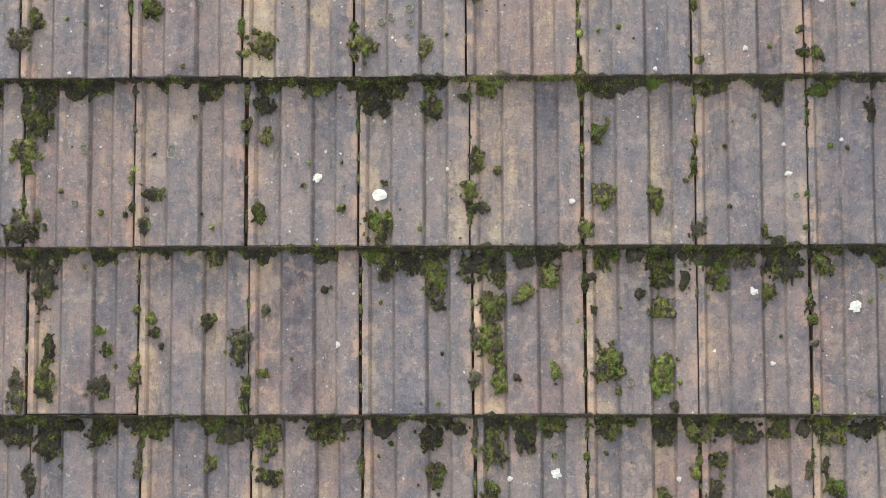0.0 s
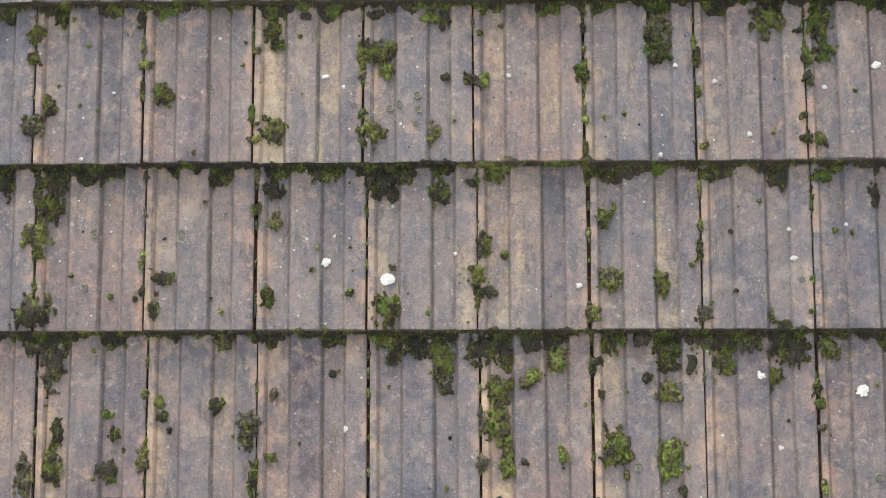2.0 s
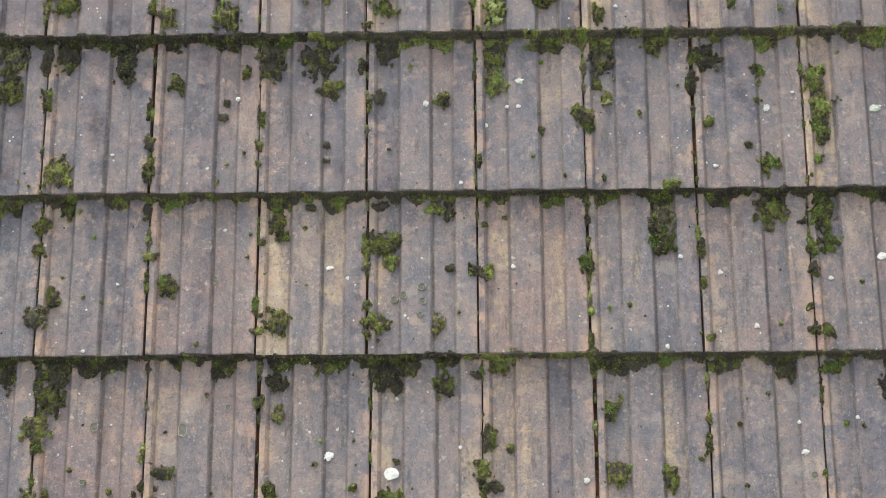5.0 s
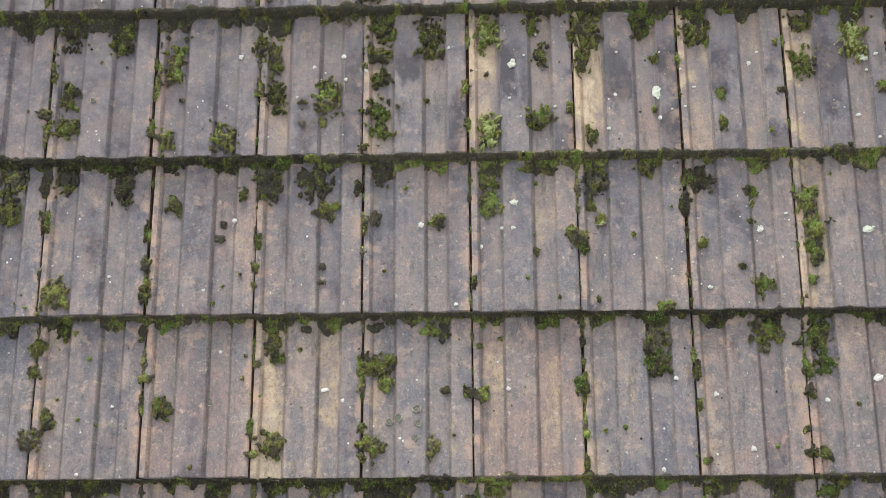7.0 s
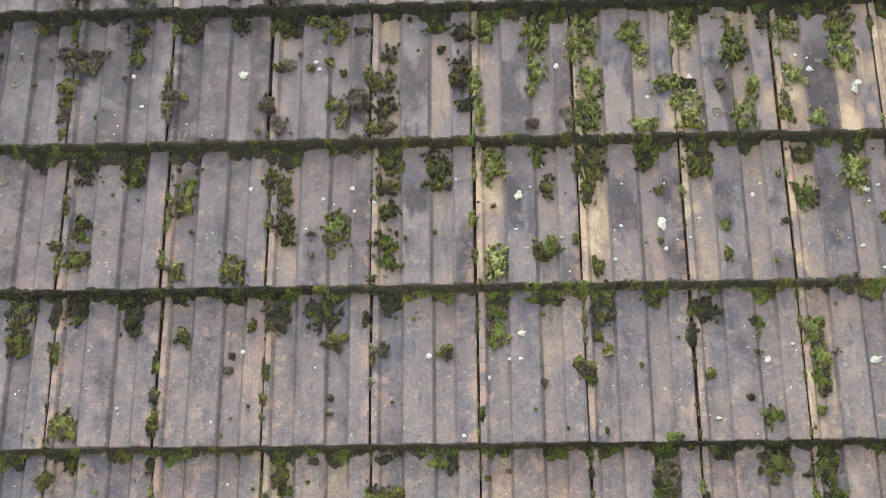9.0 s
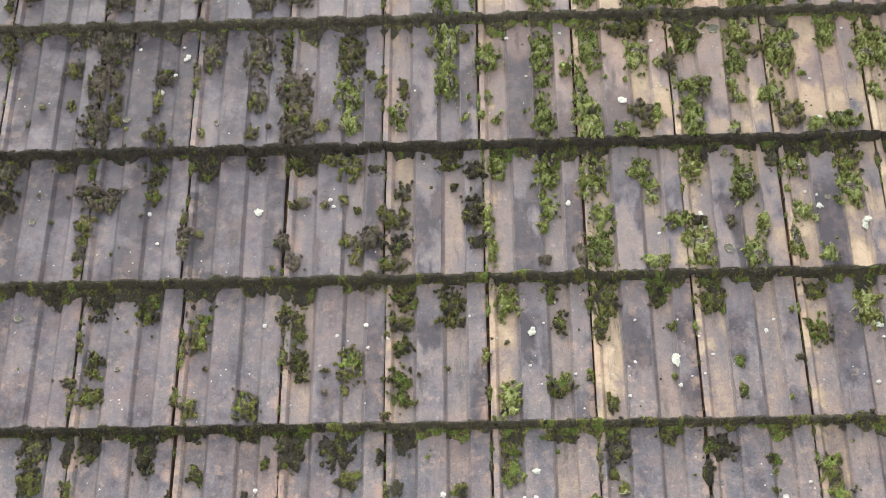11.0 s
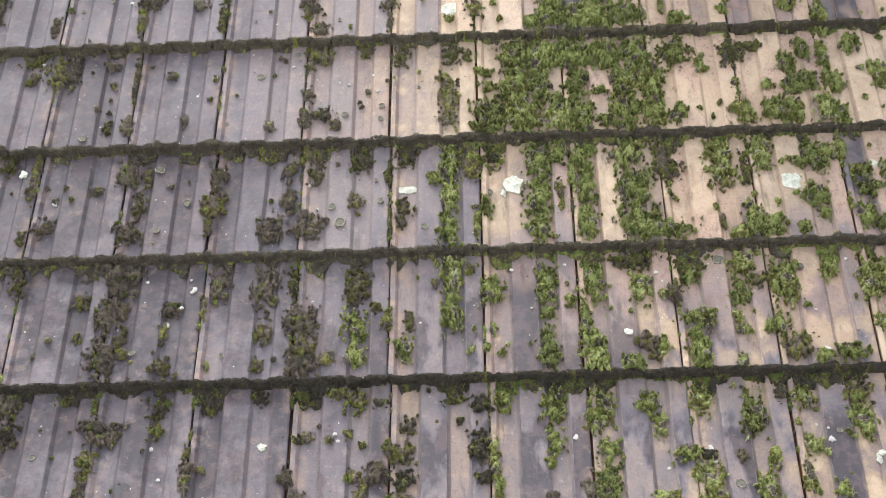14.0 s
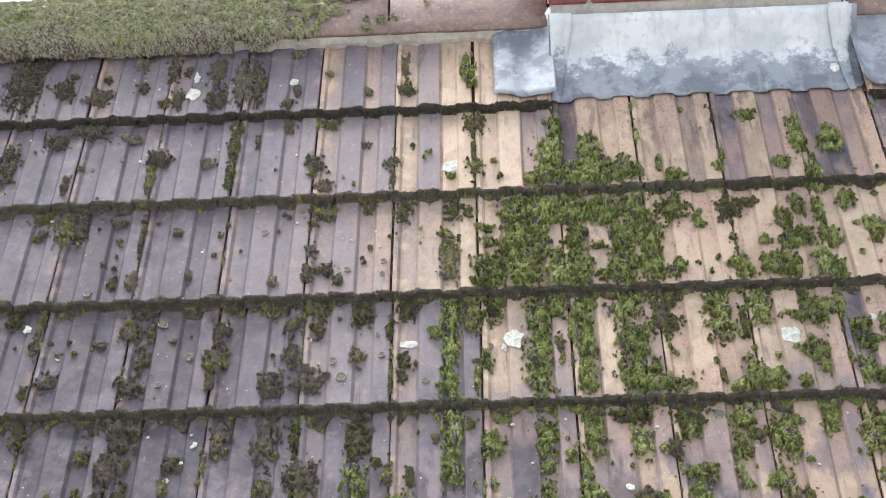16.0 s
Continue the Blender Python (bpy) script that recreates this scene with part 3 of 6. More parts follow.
def moss_patch(row, u, v, w, h, kind, thick=1.0):
    """The carpet of one patch, about the patch's own middle: fine low on the roof, in larger knobs higher up."""
    seed = random.Random(f"{row} {u} {v}").randrange(9000)
    w, h = w / 1000, h / 1000
    step = 0.0014 if max(w, h) < 0.03 else 0.0017
    coarse = min(1.0, max(0.0, (row - 3) / 4)) * (1.0 if kind in "pqg" else 0.5)
    x, y = np.meshgrid(np.arange(-0.78 * w - 0.004, 0.78 * w + 0.004, step), np.arange(-0.85 * h - 0.004, 0.75 * h + 0.004, step))
    ragged = 1.0 + 0.45 * field(x / (0.45 * w), y / (0.45 * h), seed) + 0.25 * field(x / (0.2 * w), y / (0.25 * h), seed + 1)
    q = ((abs(x) * 2 / w) ** 3 + (abs(y) * 2 / h) ** 3) ** (1 / 3) / ragged
    m = 1 - q * 1.13 + 0.55 * field(x * 70, y * 42, seed + 2) + (0.70 if row < 4 else 1.15) * field(x * 150, y * 100, seed + 3)
    # bare holes in the larger patches
    m = m - np.clip(-field(x * 48, y * 36, seed + 4) - (0.26 if row < 4 else 0.16), 0, 1) * 2.4 * (w * h > 0.0012)
    vv = v + y / GAUGE
    uu = u + x / COVER
    keep = (m > 0) & (vv < 0.994)
    e = np.sqrt(np.clip(m / 0.55, 0.0, 1))
    size = 0.0055 + 0.0050 * coarse
    rise = e * (min(w, h, 0.036) * (0.15 + 0.09 * coarse) * (0.7 if row > 6 and kind in "bdeko" else 1.0) * thick * (1 + 0.8 * field(x * 60, y * 50, seed + 5)) + relief(x, y, size, seed) * (0.55 + 0.45 * e))
    z = np.where(vv >= 0, profiles(uu) - vv * NOSE, profiles(uu) - (1 + vv) * NOSE) - face_z(row, u, v)
    z = np.where(keep, z + 0.0006 + rise, z - 0.0006)
    which = mosses(kind, x + u * COVER, y + (row + v) * GAUGE)
    return carpet(x, y, z, keep, which, 170000, seed, PALER if row > 7 and kind in "bdeko" else DULLER if kind in "ek" else LIGHTER)


def clump(row, u, v, w, h, kind="o", thick=1.0):
    """A moss clump centred u tiles along and v of the way up a course; w and h in millimetres."""
    made = moss_patch(row, u, v, w, h, kind, thick)
    if not len(made[1]):
        return
    m = ROOF @ pose(course_x(row, u), course_y(row, v), face_z(row, u, v))
    put("moss_clump", moss_mesh("moss_clump", [made]), m, label=LABELS[kind], category="moss", group="moss clumps on the roof tiles")


SMALL = []


def tuft(row, u, v, w, h, kind="o"):
    """Small moss in joints and troughs, gathered into one mesh."""
    vs, fs, ks = moss_patch(row, u, v, w, h, kind)
    SMALL.append((vs + np.array((course_x(row, u), course_y(row, v), face_z(row, u, v))), fs, ks))


def tufts_done():
    put("moss_tufts", moss_mesh("moss_tufts", SMALL), ROOF, label="small green and brown moss tufts in the tile joints", category="moss", kind="stuff")


def fringe(row, amount, dark, reach):
    """The moss that gathers under the noses of a course, and the dark growth on the noses themselves, blackened further
    to hold the shade there.
    """
    step, seed = 0.0021, 700 + row
    x, d = np.meshgrid(np.arange(-1.55, 1.55, step), np.concatenate((np.arange(-0.030, -0.0045, step), np.arange(-0.004, 0.007, 0.0011), np.arange(0.0075, 0.075, step))))
    below, above = (x - DRIFT[max(-3, row - 1)]) / COVER, (x - DRIFT[row]) / COVER
    f = below % 1.0
    trough = ((f > 0.07) & (f < 0.29)) | ((f > 0.57) & (f < 0.79))
    dens = 1.2 * field(x * 9, row * 3.7, seed) + 0.8 * field(x * 31, d * 8 + row * 3.7, seed + 1)
    deep = reach * (0.32 + 1.15 * dens + np.where(trough, 0.42, -0.10)) * amount
    lump = 0.6 * field(x * 60, d * 45 + row, seed + 2) + 0.6 * field(x * 150, d * 110 + row, seed + 3)
    climb = field(x * 11, row * 5.3, seed + 4) + 0.6 * field(x * 37, row * 5.3, seed + 5) + (0.06 if row > 5 else -0.10)
    m = np.where(d > 0, (0.004 + deep - d) / 0.014 + lump, ((0.0 if row > 3 else -0.003) + 0.020 * np.clip(climb, 0, 1) + d) / 0.008 + lump * 0.8)
    edge = 0.005 if row < 4 else 0.010
    m = np.where((d > (-0.0006 if row < 5 else -0.0030)) & (d < edge), np.maximum(m, 0.24 + lump), m)
    keep = m > 0
    if row == 10:
        keep &= (x < 0.36) | (x > 1.18)
    e = np.sqrt(np.clip(m / 0.7, 0, 1))
    # moss hangs over the nose like a skirt
    lip = 0.0012 if row < 4 else 0.0034
    skirt = 0.0022 + 0.0022 * (1 + field(x * 45, row * 1.7, seed + 6)) + 0.0008 * field(x * 220, d * 0 + row, seed + 7)
    low = profiles(below) - (1 - d / GAUGE) * NOSE
    top = profiles(above) + np.clip(-d / GAUGE, 0, 1) * -NOSE
    z = np.where(d <= lip, top, low + (top - low - 0.001) * np.clip(1 - (d - lip) / skirt, 0, 1) ** 0.6)
    size = 0.0055 if row < 5 else 0.0068
    z = z + np.where(keep, 0.0004 + e * (relief(x, d, size, seed) * np.where(d < 0.004, 0.8, 1.1) + np.where(d > 0.004, 0.004 * np.clip(1 - d / 0.03, 0, 1), 0)), -0.001)
    tone = field(x * 14, row * 2.1, seed + 8) + 0.6 * field(x * 40, d * 30 + row * 2.1, seed + 9) - dark + (1.5 * np.clip(x - 0.12, -0.38, 0.10) if row > 4 else 0.0)
    # near-black moss band, widened to take in the shade below the nose
    nose = (d < edge + 0.001 + 0.004 * lump) & (d > (-0.004 if row < 6 else -0.008)) & (field(x * 26, row * 4.4, seed + 10) < (0.16 if row < 6 else 0.36))
    which = np.where(tone > 0.16, mosses("g", x, d + row), np.where(tone > (-0.16 if row < 6 else -0.06), mosses("o", x, d + row), mosses("d", x, d + row)))
    which = np.where(nose, mosses("b", x, d * 3 + row), which)
    made = carpet(x[::-1], course_y(row) - d[::-1], z[::-1], keep[::-1], which[::-1], 130000, seed, LIGHTER if row < 6 else BLACKENED)
    return put("moss_fringe", moss_mesh("moss_fringe", [made]), ROOF, label="dark and green moss along the lower edge of a tile course", category="moss", kind="stuff")


for row, amount, dark, reach in ((-1, 0.9, 0.12, 0.030), (0, 0.95, 0.14, 0.036), (1, 0.95, 0.06, 0.030), (2, 0.92, 0.02, 0.025), (3, 0.94, 0.0, 0.027),
                                 (4, 0.94, 0.02, 0.031), (5, 0.95, 0.08, 0.036), (6, 0.95, 0.10, 0.038), (7, 0.95, 0.08, 0.038), (8, 0.92, 0.16, 0.030),
                                 (9, 0.8, 0.15, 0.018), (10, 0.7, 0.3, 0.010)):
    fringe(row, amount, dark, reach)


def young_cushions():
    """Small round cushions strewn over the courses, thick where the moss is spreading."""
    rng = random.Random(83)
    for row in range(4, 10):
        for _ in range(130 if row in (6, 7, 8) else 50):
            u, v = rng.uniform(-5.5, 6.0), rng.random()
            right = u > 0.2
            if noise.noise((u * 1.3, (row + v) * 1.9, 6.1)) + (0.22 if right and row >= 6 else 0.0) + (0.2 if v > 0.8 else 0.0) < rng.uniform(-0.1, 0.5):
                continue
            s = rng.uniform(6, 13) * (1.3 if right and rng.random() < 0.3 else 1.0)
            kind = ("p" if rng.random() < 0.45 else "q") if right and row >= 6 else rng.choice("ood" if right else "eeeo")
            tuft(row, u, v, s, s * rng.uniform(0.8, 1.5), kind)
    for row in range(-1, 4):
        for _ in range(26):
            u, v, s = rng.uniform(-5.0, 5.0), rng.uniform(0.05, 0.95), rng.uniform(5, 10)
            tuft(row, u, v, s, s, rng.choice("ggo"))


def joint_growth():
    """Thin moss that lodges in the open joints between tiles."""
    made = []
    for row in range(-1, 10):
        for col in range(-7, 8):
            seed = (row + 3) * 40 + col + 9
            x, v = np.meshgrid(np.arange(-0.008, 0.0081, 0.0016), np.arange(0.01, 0.985, 0.006))
            m = field(col * 7.7, (row + v) * 9.0, 31) + 0.30 * v - 0.20 + 0.35 * field(x * 120, v * 40, seed) - abs(x) * 45
            keep = m > 0
            e = np.sqrt(np.clip(m / 0.4, 0, 1))
            y = course_y(row) + v * GAUGE
            z = -v * NOSE - 0.005 + np.where(keep, e * (0.004 + relief(x, y, 0.0055, seed)), -0.004)
            tone = field(col * 3.1, (row + v) * 5.0, 41)
            gx = x + col * COVER
            which = np.where(tone > 0.10, mosses("g", gx, y), np.where(tone > -0.15, mosses("o", gx, y), mosses("d", gx, y)))
            made.append(carpet(course_x(row, col) + x, y, z, keep, which, 120000, seed))
    put("joint_moss", moss_mesh("joint_moss", made), ROOF, label="thin green and brown moss lodged in the joints between tiles", category="moss", kind="stuff")


joint_growth()
young_cushions()
# course -1
clump(-1, -3.11, 0.89, 64, 45, "d")
clump(-1, -2.84, 0.84, 48, 79, "d")
clump(-1, -2.37, 0.89, 53, 53, "o")
clump(-1, -1.91, 0.91, 53, 35, "o")
clump(-1, -1.18, 0.89, 63, 45, "d")
clump(-1, -0.87, 0.87, 63, 55, "o")
clump(-1, -0.35, 0.89, 58, 45, "o")
clump(-1, 0.61, 0.85, 48, 45, "d")
clump(-1, 0.65, 0.63, 34, 50, "o")
clump(-1, 1.16, 0.82, 47, 85, "o")
clump(-1, 1.45, 0.86, 42, 60, "d")
clump(-1, 2.69, 0.88, 47, 45, "d")
clump(-1, 3.02, 0.89, 57, 40, "o")
clump(-1, 3.43, 0.89, 52, 40, "d")
clump(-1, 4.18, 0.88, 52, 45, "o")
clump(-1, 4.48, 0.91, 73, 30, "d")
# course 0
clump(0, -2.86, 0.82, 46, 106, "d")
clump(0, -2.85, 0.21, 37, 76, "o")
clump(0, -3.09, 0.15, 32, 83, "d")
clump(0, -2.35, 0.17, 45, 43, "d")
clump(0, 0.16, 0.94, 63, 30, "o")
clump(0, 0.43, 0.91, 47, 48, "d")
clump(0, 0.65, 0.83, 45, 90, "o")
clump(0, 1.02, 0.88, 61, 58, "d")
clump(0, 1.23, 0.87, 28, 63, "o")
clump(0, 1.17, 0.63, 44, 60, "o")
clump(0, 1.17, 0.43, 44, 70, "o")
clump(0, 1.69, 0.82, 36, 47, "o")
clump(0, 2.18, 0.92, 44, 40, "g")
clump(0, 2.67, 0.86, 49, 75, "o")
clump(0, 2.68, 0.63, 44, 40, "o")
clump(0, 2.20, 0.29, 48, 72, "o")
clump(0, 2.69, 0.24, 47, 82, "g")
clump(0, 3.06, 0.93, 94, 30, "d")
clump(0, 3.17, 0.81, 38, 60, "o")
clump(0, 3.41, 0.92, 52, 38, "d")
clump(0, 3.76, 0.88, 73, 60, "d")
clump(0, 4.12, 0.89, 38, 50, "o")
# course 1
clump(1, -3.29, 0.89, 32, 56, "d")
clump(1, -2.88, 0.91, 64, 49, "d")
clump(1, -2.88, 0.75, 48, 61, "o")
clump(1, -3.01, 0.58, 45, 52, "o")
clump(1, -3.03, 0.09, 65, 41, "d")
clump(1, 0.14, 0.88, 64, 56, "d")
clump(1, 0.18, 0.12, 47, 59, "o")
clump(1, 0.66, 0.81, 42, 42, "o")
clump(1, 2.17, 0.30, 44, 49, "o")
# course 2
clump(2, -3.01, 0.24, 45, 45, "d")
clump(2, -1.82, 0.44, 40, 44, "o")
clump(2, -0.83, 0.84, 31, 70, "o")
clump(2, -0.84, 0.20, 50, 53, "o")
clump(2, 0.15, 0.68, 62, 49, "o")
clump(2, 0.08, 0.18, 50, 45, "o")
clump(2, 2.68, 0.84, 49, 60, "d")
clump(2, 2.67, 0.69, 49, 56, "g")
clump(2, 3.69, 0.87, 64, 51, "o")
clump(2, 4.13, 0.84, 48, 64, "g")
# course 3
clump(3, -3.34, 0.89, 51, 59, "d")
clump(3, -3.35, 0.70, 47, 71, "o")
clump(3, -2.83, 0.88, 45, 64, "d")
clump(3, -2.27, 0.84, 41, 89, "d")
clump(3, -2.84, 0.14, 52, 60, "o")
clump(3, -0.91, 0.90, 52, 44, "d")
clump(3, -0.88, 0.79, 43, 46, "d")
clump(3, -0.47, 0.84, 67, 63, "d")
clump(3, 0.18, 0.89, 47, 44, "d")
clump(3, 1.17, 0.86, 41, 52, "o")
clump(3, 1.17, 0.69, 40, 62, "g")
clump(3, 1.64, 0.92, 66, 27, "o")
clump(3, 1.98, 0.46, 43, 43, "o")
clump(3, 2.17, 0.83, 49, 62, "d")
clump(3, 3.13, 0.84, 57, 57, "d")
clump(3, 3.67, 0.16, 43, 44, "g")
clump(3, 4.11, 0.69, 43, 61, "g")
clump(3, 4.16, 0.52, 46, 55, "g")
clump(3, 4.16, 0.36, 37, 61, "g")
# course 4
clump(4, -2.84, 0.87, 60, 65, "d")
clump(4, -2.34, 0.83, 39, 81, "o")
clump(4, -2.82, 0.43, 36, 55, "o")
clump(4, -2.83, 0.21, 48, 39, "o")
clump(4, -1.81, 0.64, 42, 90, "o")
clump(4, -1.32, 0.13, 47, 56, "o")
clump(4, -0.86, 0.66, 36, 70, "o")
clump(4, -0.84, 0.43, 42, 50, "o")
clump(4, -0.34, 0.39, 50, 73, "g")
clump(4, 0.18, 0.86, 48, 61, "o")
clump(4, 0.15, 0.70, 48, 43, "o")
clump(4, 0.13, 0.28, 47, 59, "g")
clump(4, 0.64, 0.79, 57, 81, "o")
clump(4, 1.18, 0.83, 42, 69, "q")
clump(4, 1.19, 0.15, 41, 77, "q")
clump(4, 1.67, 0.24, 43, 53, "g")
clump(4, 2.12, 0.83, 59, 72, "o")
clump(4, 2.65, 0.86, 39, 49, "o")
clump(4, 3.17, 0.82, 53, 69, "o")
clump(4, 4.18, 0.60, 47, 56, "g")
clump(4, 4.66, 0.76, 47, 89, "q")
# course 5
clump(5, -3.91, 0.88, 49, 65, "d")
clump(5, -3.88, 0.65, 42, 63, "d")
clump(5, -2.95, 0.69, 91, 31, "e")
clump(5, -2.91, 0.61, 67, 37, "e")
clump(5, -3.04, 0.43, 36, 55, "k")
clump(5, -2.37, 0.84, 43, 54, "d")
clump(5, -1.84, 0.86, 42, 55, "d")
clump(5, -0.87, 0.88, 48, 41, "o")
clump(5, -0.35, 0.84, 48, 60, "o")
clump(5, -0.12, 0.28, 41, 54, "e")
clump(5, 0.09, 0.44, 59, 55, "k")
clump(5, 0.14, 0.23, 52, 48, "d")
clump(5, 0.89, 0.48, 41, 73, "d")
clump(5, 1.15, 0.83, 48, 57, "q")
clump(5, 1.63, 0.79, 47, 88, "q")
clump(5, 1.64, 0.51, 35, 61, "p")
clump(5, 2.11, 0.71, 59, 100, "q")
clump(5, 2.17, 0.41, 46, 67, "p")
clump(5, 2.14, 0.17, 54, 86, "p")
clump(5, 2.61, 0.77, 41, 63, "q")
clump(5, 3.11, 0.80, 47, 63, "q")
clump(5, 2.93, 0.37, 52, 42, "q")
clump(5, 3.15, 0.17, 51, 88, "q")
clump(5, 3.62, 0.69, 52, 100, "q")
clump(5, 3.67, 0.12, 45, 64, "p")
clump(5, 4.13, 0.79, 47, 56, "q")
clump(5, 4.08, 0.20, 28, 83, "q")
clump(5, 4.68, 0.60, 46, 86, "p")
clump(5, 4.70, 0.82, 58, 63, "o")
# course 6
clump(6, -4.03, 0.85, 32, 86, "k")
clump(6, -2.94, 0.90, 104, 46, "e")
clump(6, -2.90, 0.79, 62, 78, "e")
clump(6, -3.01, 0.52, 44, 90, "e")
clump(6, -2.99, 0.20, 56, 104, "e")
clump(6, -2.36, 0.12, 49, 39, "k")
clump(6, -1.83, 0.77, 45, 78, "e")
clump(6, -1.33, 0.75, 53, 116, "e")
clump(6, -1.02, 0.76, 25, 84, "o")
clump(6, -0.93, 0.47, 69, 82, "e")
clump(6, -0.87, 0.27, 49, 67, "k")
clump(6, -0.91, 0.10, 70, 63, "e")
clump(6, -0.35, 0.74, 50, 105, "k")
clump(6, -0.35, 0.41, 47, 81, "p")
clump(6, -0.34, 0.19, 40, 66, "p")
clump(6, 0.17, 0.22, 37, 53, "p")
clump(6, 0.67, 0.82, 48, 96, "p")
clump(6, 0.66, 0.50, 42, 109, "p")
clump(6, 1.09, 0.67, 50, 69, "p")
clump(6, 1.67, 0.71, 46, 97, "p")
clump(6, 1.67, 0.19, 40, 108, "p")
clump(6, 2.17, 0.72, 50, 111, "p")
clump(6, 2.12, 0.27, 55, 53, "p")
clump(6, 2.14, 0.10, 58, 69, "p")
clump(6, 2.58, 0.88, 88, 45, "o")
clump(6, 2.66, 0.66, 43, 83, "p")
clump(6, 2.69, 0.19, 54, 59, "k")
clump(6, 3.20, 0.85, 75, 52, "o")
clump(6, 3.19, 0.77, 37, 56, "q")
clump(6, 3.24, 0.40, 79, 47, "q")
clump(6, 3.19, 0.17, 48, 105, "p")
clump(6, 2.52, 0.05, 48, 39, "p")
clump(6, 3.74, 0.84, 49, 63, "q")
clump(6, 3.69, 0.61, 43, 75, "q")
clump(6, 4.07, 0.31, 30, 73, "q")
clump(6, 4.16, 0.70, 61, 111, "q")
clump(6, 4.19, 0.17, 54, 65, "k")
clump(6, 4.66, 0.81, 37, 72, "p")
clump(6, 4.72, 0.11, 53, 45, "p")
clump(6, 4.99, 0.59, 36, 54, "q")
clump(6, 5.11, 0.70, 52, 110, "q")
clump(6, 5.29, 0.63, 48, 96, "q")
# course 7
clump(7, -4.38, 0.94, 41, 79, "k")
clump(7, -4.06, 0.87, 20, 174, "k")
clump(7, -3.84, 0.30, 37, 54, "e")
clump(7, -2.99, 0.77, 54, 78, "e")
clump(7, -2.82, 0.47, 30, 68, "k")
clump(7, -2.89, 0.23, 62, 64, "e")
clump(7, -1.95, 0.68, 40, 85, "e")
clump(7, -1.97, 0.44, 49, 75, "k")
clump(7, -1.33, 0.21, 52, 81, "e")
clump(7, -1.12, 0.74, 40, 54, "e")
clump(7, -1.13, 0.47, 37, 60, "e")
clump(7, -0.91, 0.24, 72, 74, "e")
clump(7, -0.85, 0.74, 36, 62, "k")
clump(7, -0.90, 0.93, 74, 47, "k")
clump(7, -1.41, 0.92, 47, 50, "o")
clump(7, -0.35, 0.84, 49, 62, "k")
clump(7, 0.16, 0.86, 46, 55, "k")
clump(7, 0.16, 0.39, 41, 45, "k")
clump(7, 0.66, 0.80, 45, 101, "p")
clump(7, 0.66, 0.48, 41, 90, "p")
clump(7, 0.65, 0.17, 43, 91, "p")
clump(7, 0.89, 0.79, 43, 101, "o")
clump(7, 1.13, 0.82, 39, 78, "o")
clump(7, 1.65, 0.78, 62, 105, "p")
clump(7, 1.64, 0.45, 58, 90, "p")
clump(7, 1.62, 0.18, 57, 89, "p")
clump(7, 1.88, 0.85, 33, 59, "p")
clump(7, 2.02, 0.67, 19, 107, "p")
clump(7, 2.15, 0.81, 47, 82, "p")
clump(7, 2.17, 0.52, 45, 105, "p")
clump(7, 2.16, 0.20, 46, 95, "p")
clump(7, 2.65, 0.83, 65, 85, "p")
clump(7, 2.69, 0.52, 75, 98, "p")
clump(7, 2.67, 0.20, 66, 105, "p")
clump(7, 3.04, 0.74, 68, 118, "k")
clump(7, 2.99, 0.11, 120, 46, "p")
clump(7, 3.66, 0.74, 58, 123, "q")
clump(7, 3.94, 0.65, 25, 91, "o")
clump(7, 4.14, 0.79, 45, 100, "p")
clump(7, 3.93, 0.18, 34, 87, "q")
clump(7, 4.08, 0.13, 82, 60, "p")
clump(7, 4.71, 0.76, 64, 92, "p")
clump(7, 4.66, 0.38, 51, 59, "p")
clump(7, 5.03, 0.80, 25, 77, "q")
clump(7, 4.82, 0.76, 45, 46, "p")
clump(7, 5.20, 0.59, 51, 45, "q")
clump(7, 5.25, 0.42, 50, 44, "q")
clump(7, 5.15, 0.18, 44, 65, "p")
clump(7, 5.49, 0.54, 38, 75, "q")
# course 8
clump(8, -4.32, 0.92, 59, 49, "k")
clump(8, -4.02, 0.80, 48, 108, "k")
clump(8, -3.82, 0.79, 36, 104, "e")
clump(8, -3.05, 0.20, 28, 70, "e")
clump(8, -0.84, 0.87, 72, 48, "k")
clump(8, 0.11, 0.84, 35, 59, "k")
clump(8, 0.67, 0.35, 44, 135, "k")
clump(8, 0.70, 0.84, 42, 68, "k")
clump(8, 1.43, 0.78, 78, 88, "q")
clump(8, 1.75, 0.78, 99, 101, "p")
clump(8, 2.17, 0.78, 89, 94, "p")
clump(8, 2.54, 0.77, 87, 93, "p")
clump(8, 2.88, 0.75, 77, 100, "p")
clump(8, 3.34, 0.77, 70, 97, "q")
clump(8, 1.16, 0.18, 79, 109, "q")
clump(8, 1.53, 0.19, 89, 129, "q")
clump(8, 1.46, 0.50, 72, 89, "q")
clump(8, 1.73, 0.47, 55, 111, "p")
clump(8, 1.93, 0.29, 34, 67, "p")
clump(8, 1.92, 0.13, 54, 77, "p")
clump(8, 2.15, 0.50, 48, 103, "p")
clump(8, 2.18, 0.18, 64, 110, "p")
clump(8, 2.71, 0.48, 62, 99, "q")
clump(8, 2.69, 0.18, 65, 118, "p")
clump(8, 3.02, 0.44, 68, 110, "q")
clump(8, 3.01, 0.17, 67, 85, "q")
clump(8, 3.29, 0.16, 47, 52, "q")
clump(8, 3.98, 0.75, 62, 75, "k")
clump(8, 4.01, 0.14, 53, 70, "q")
clump(8, 4.36, 0.16, 49, 68, "q")
clump(8, 4.61, 0.64, 41, 60, "q")
clump(8, 4.82, 0.77, 34, 70, "q")
clump(8, 4.72, 0.42, 81, 62, "p")
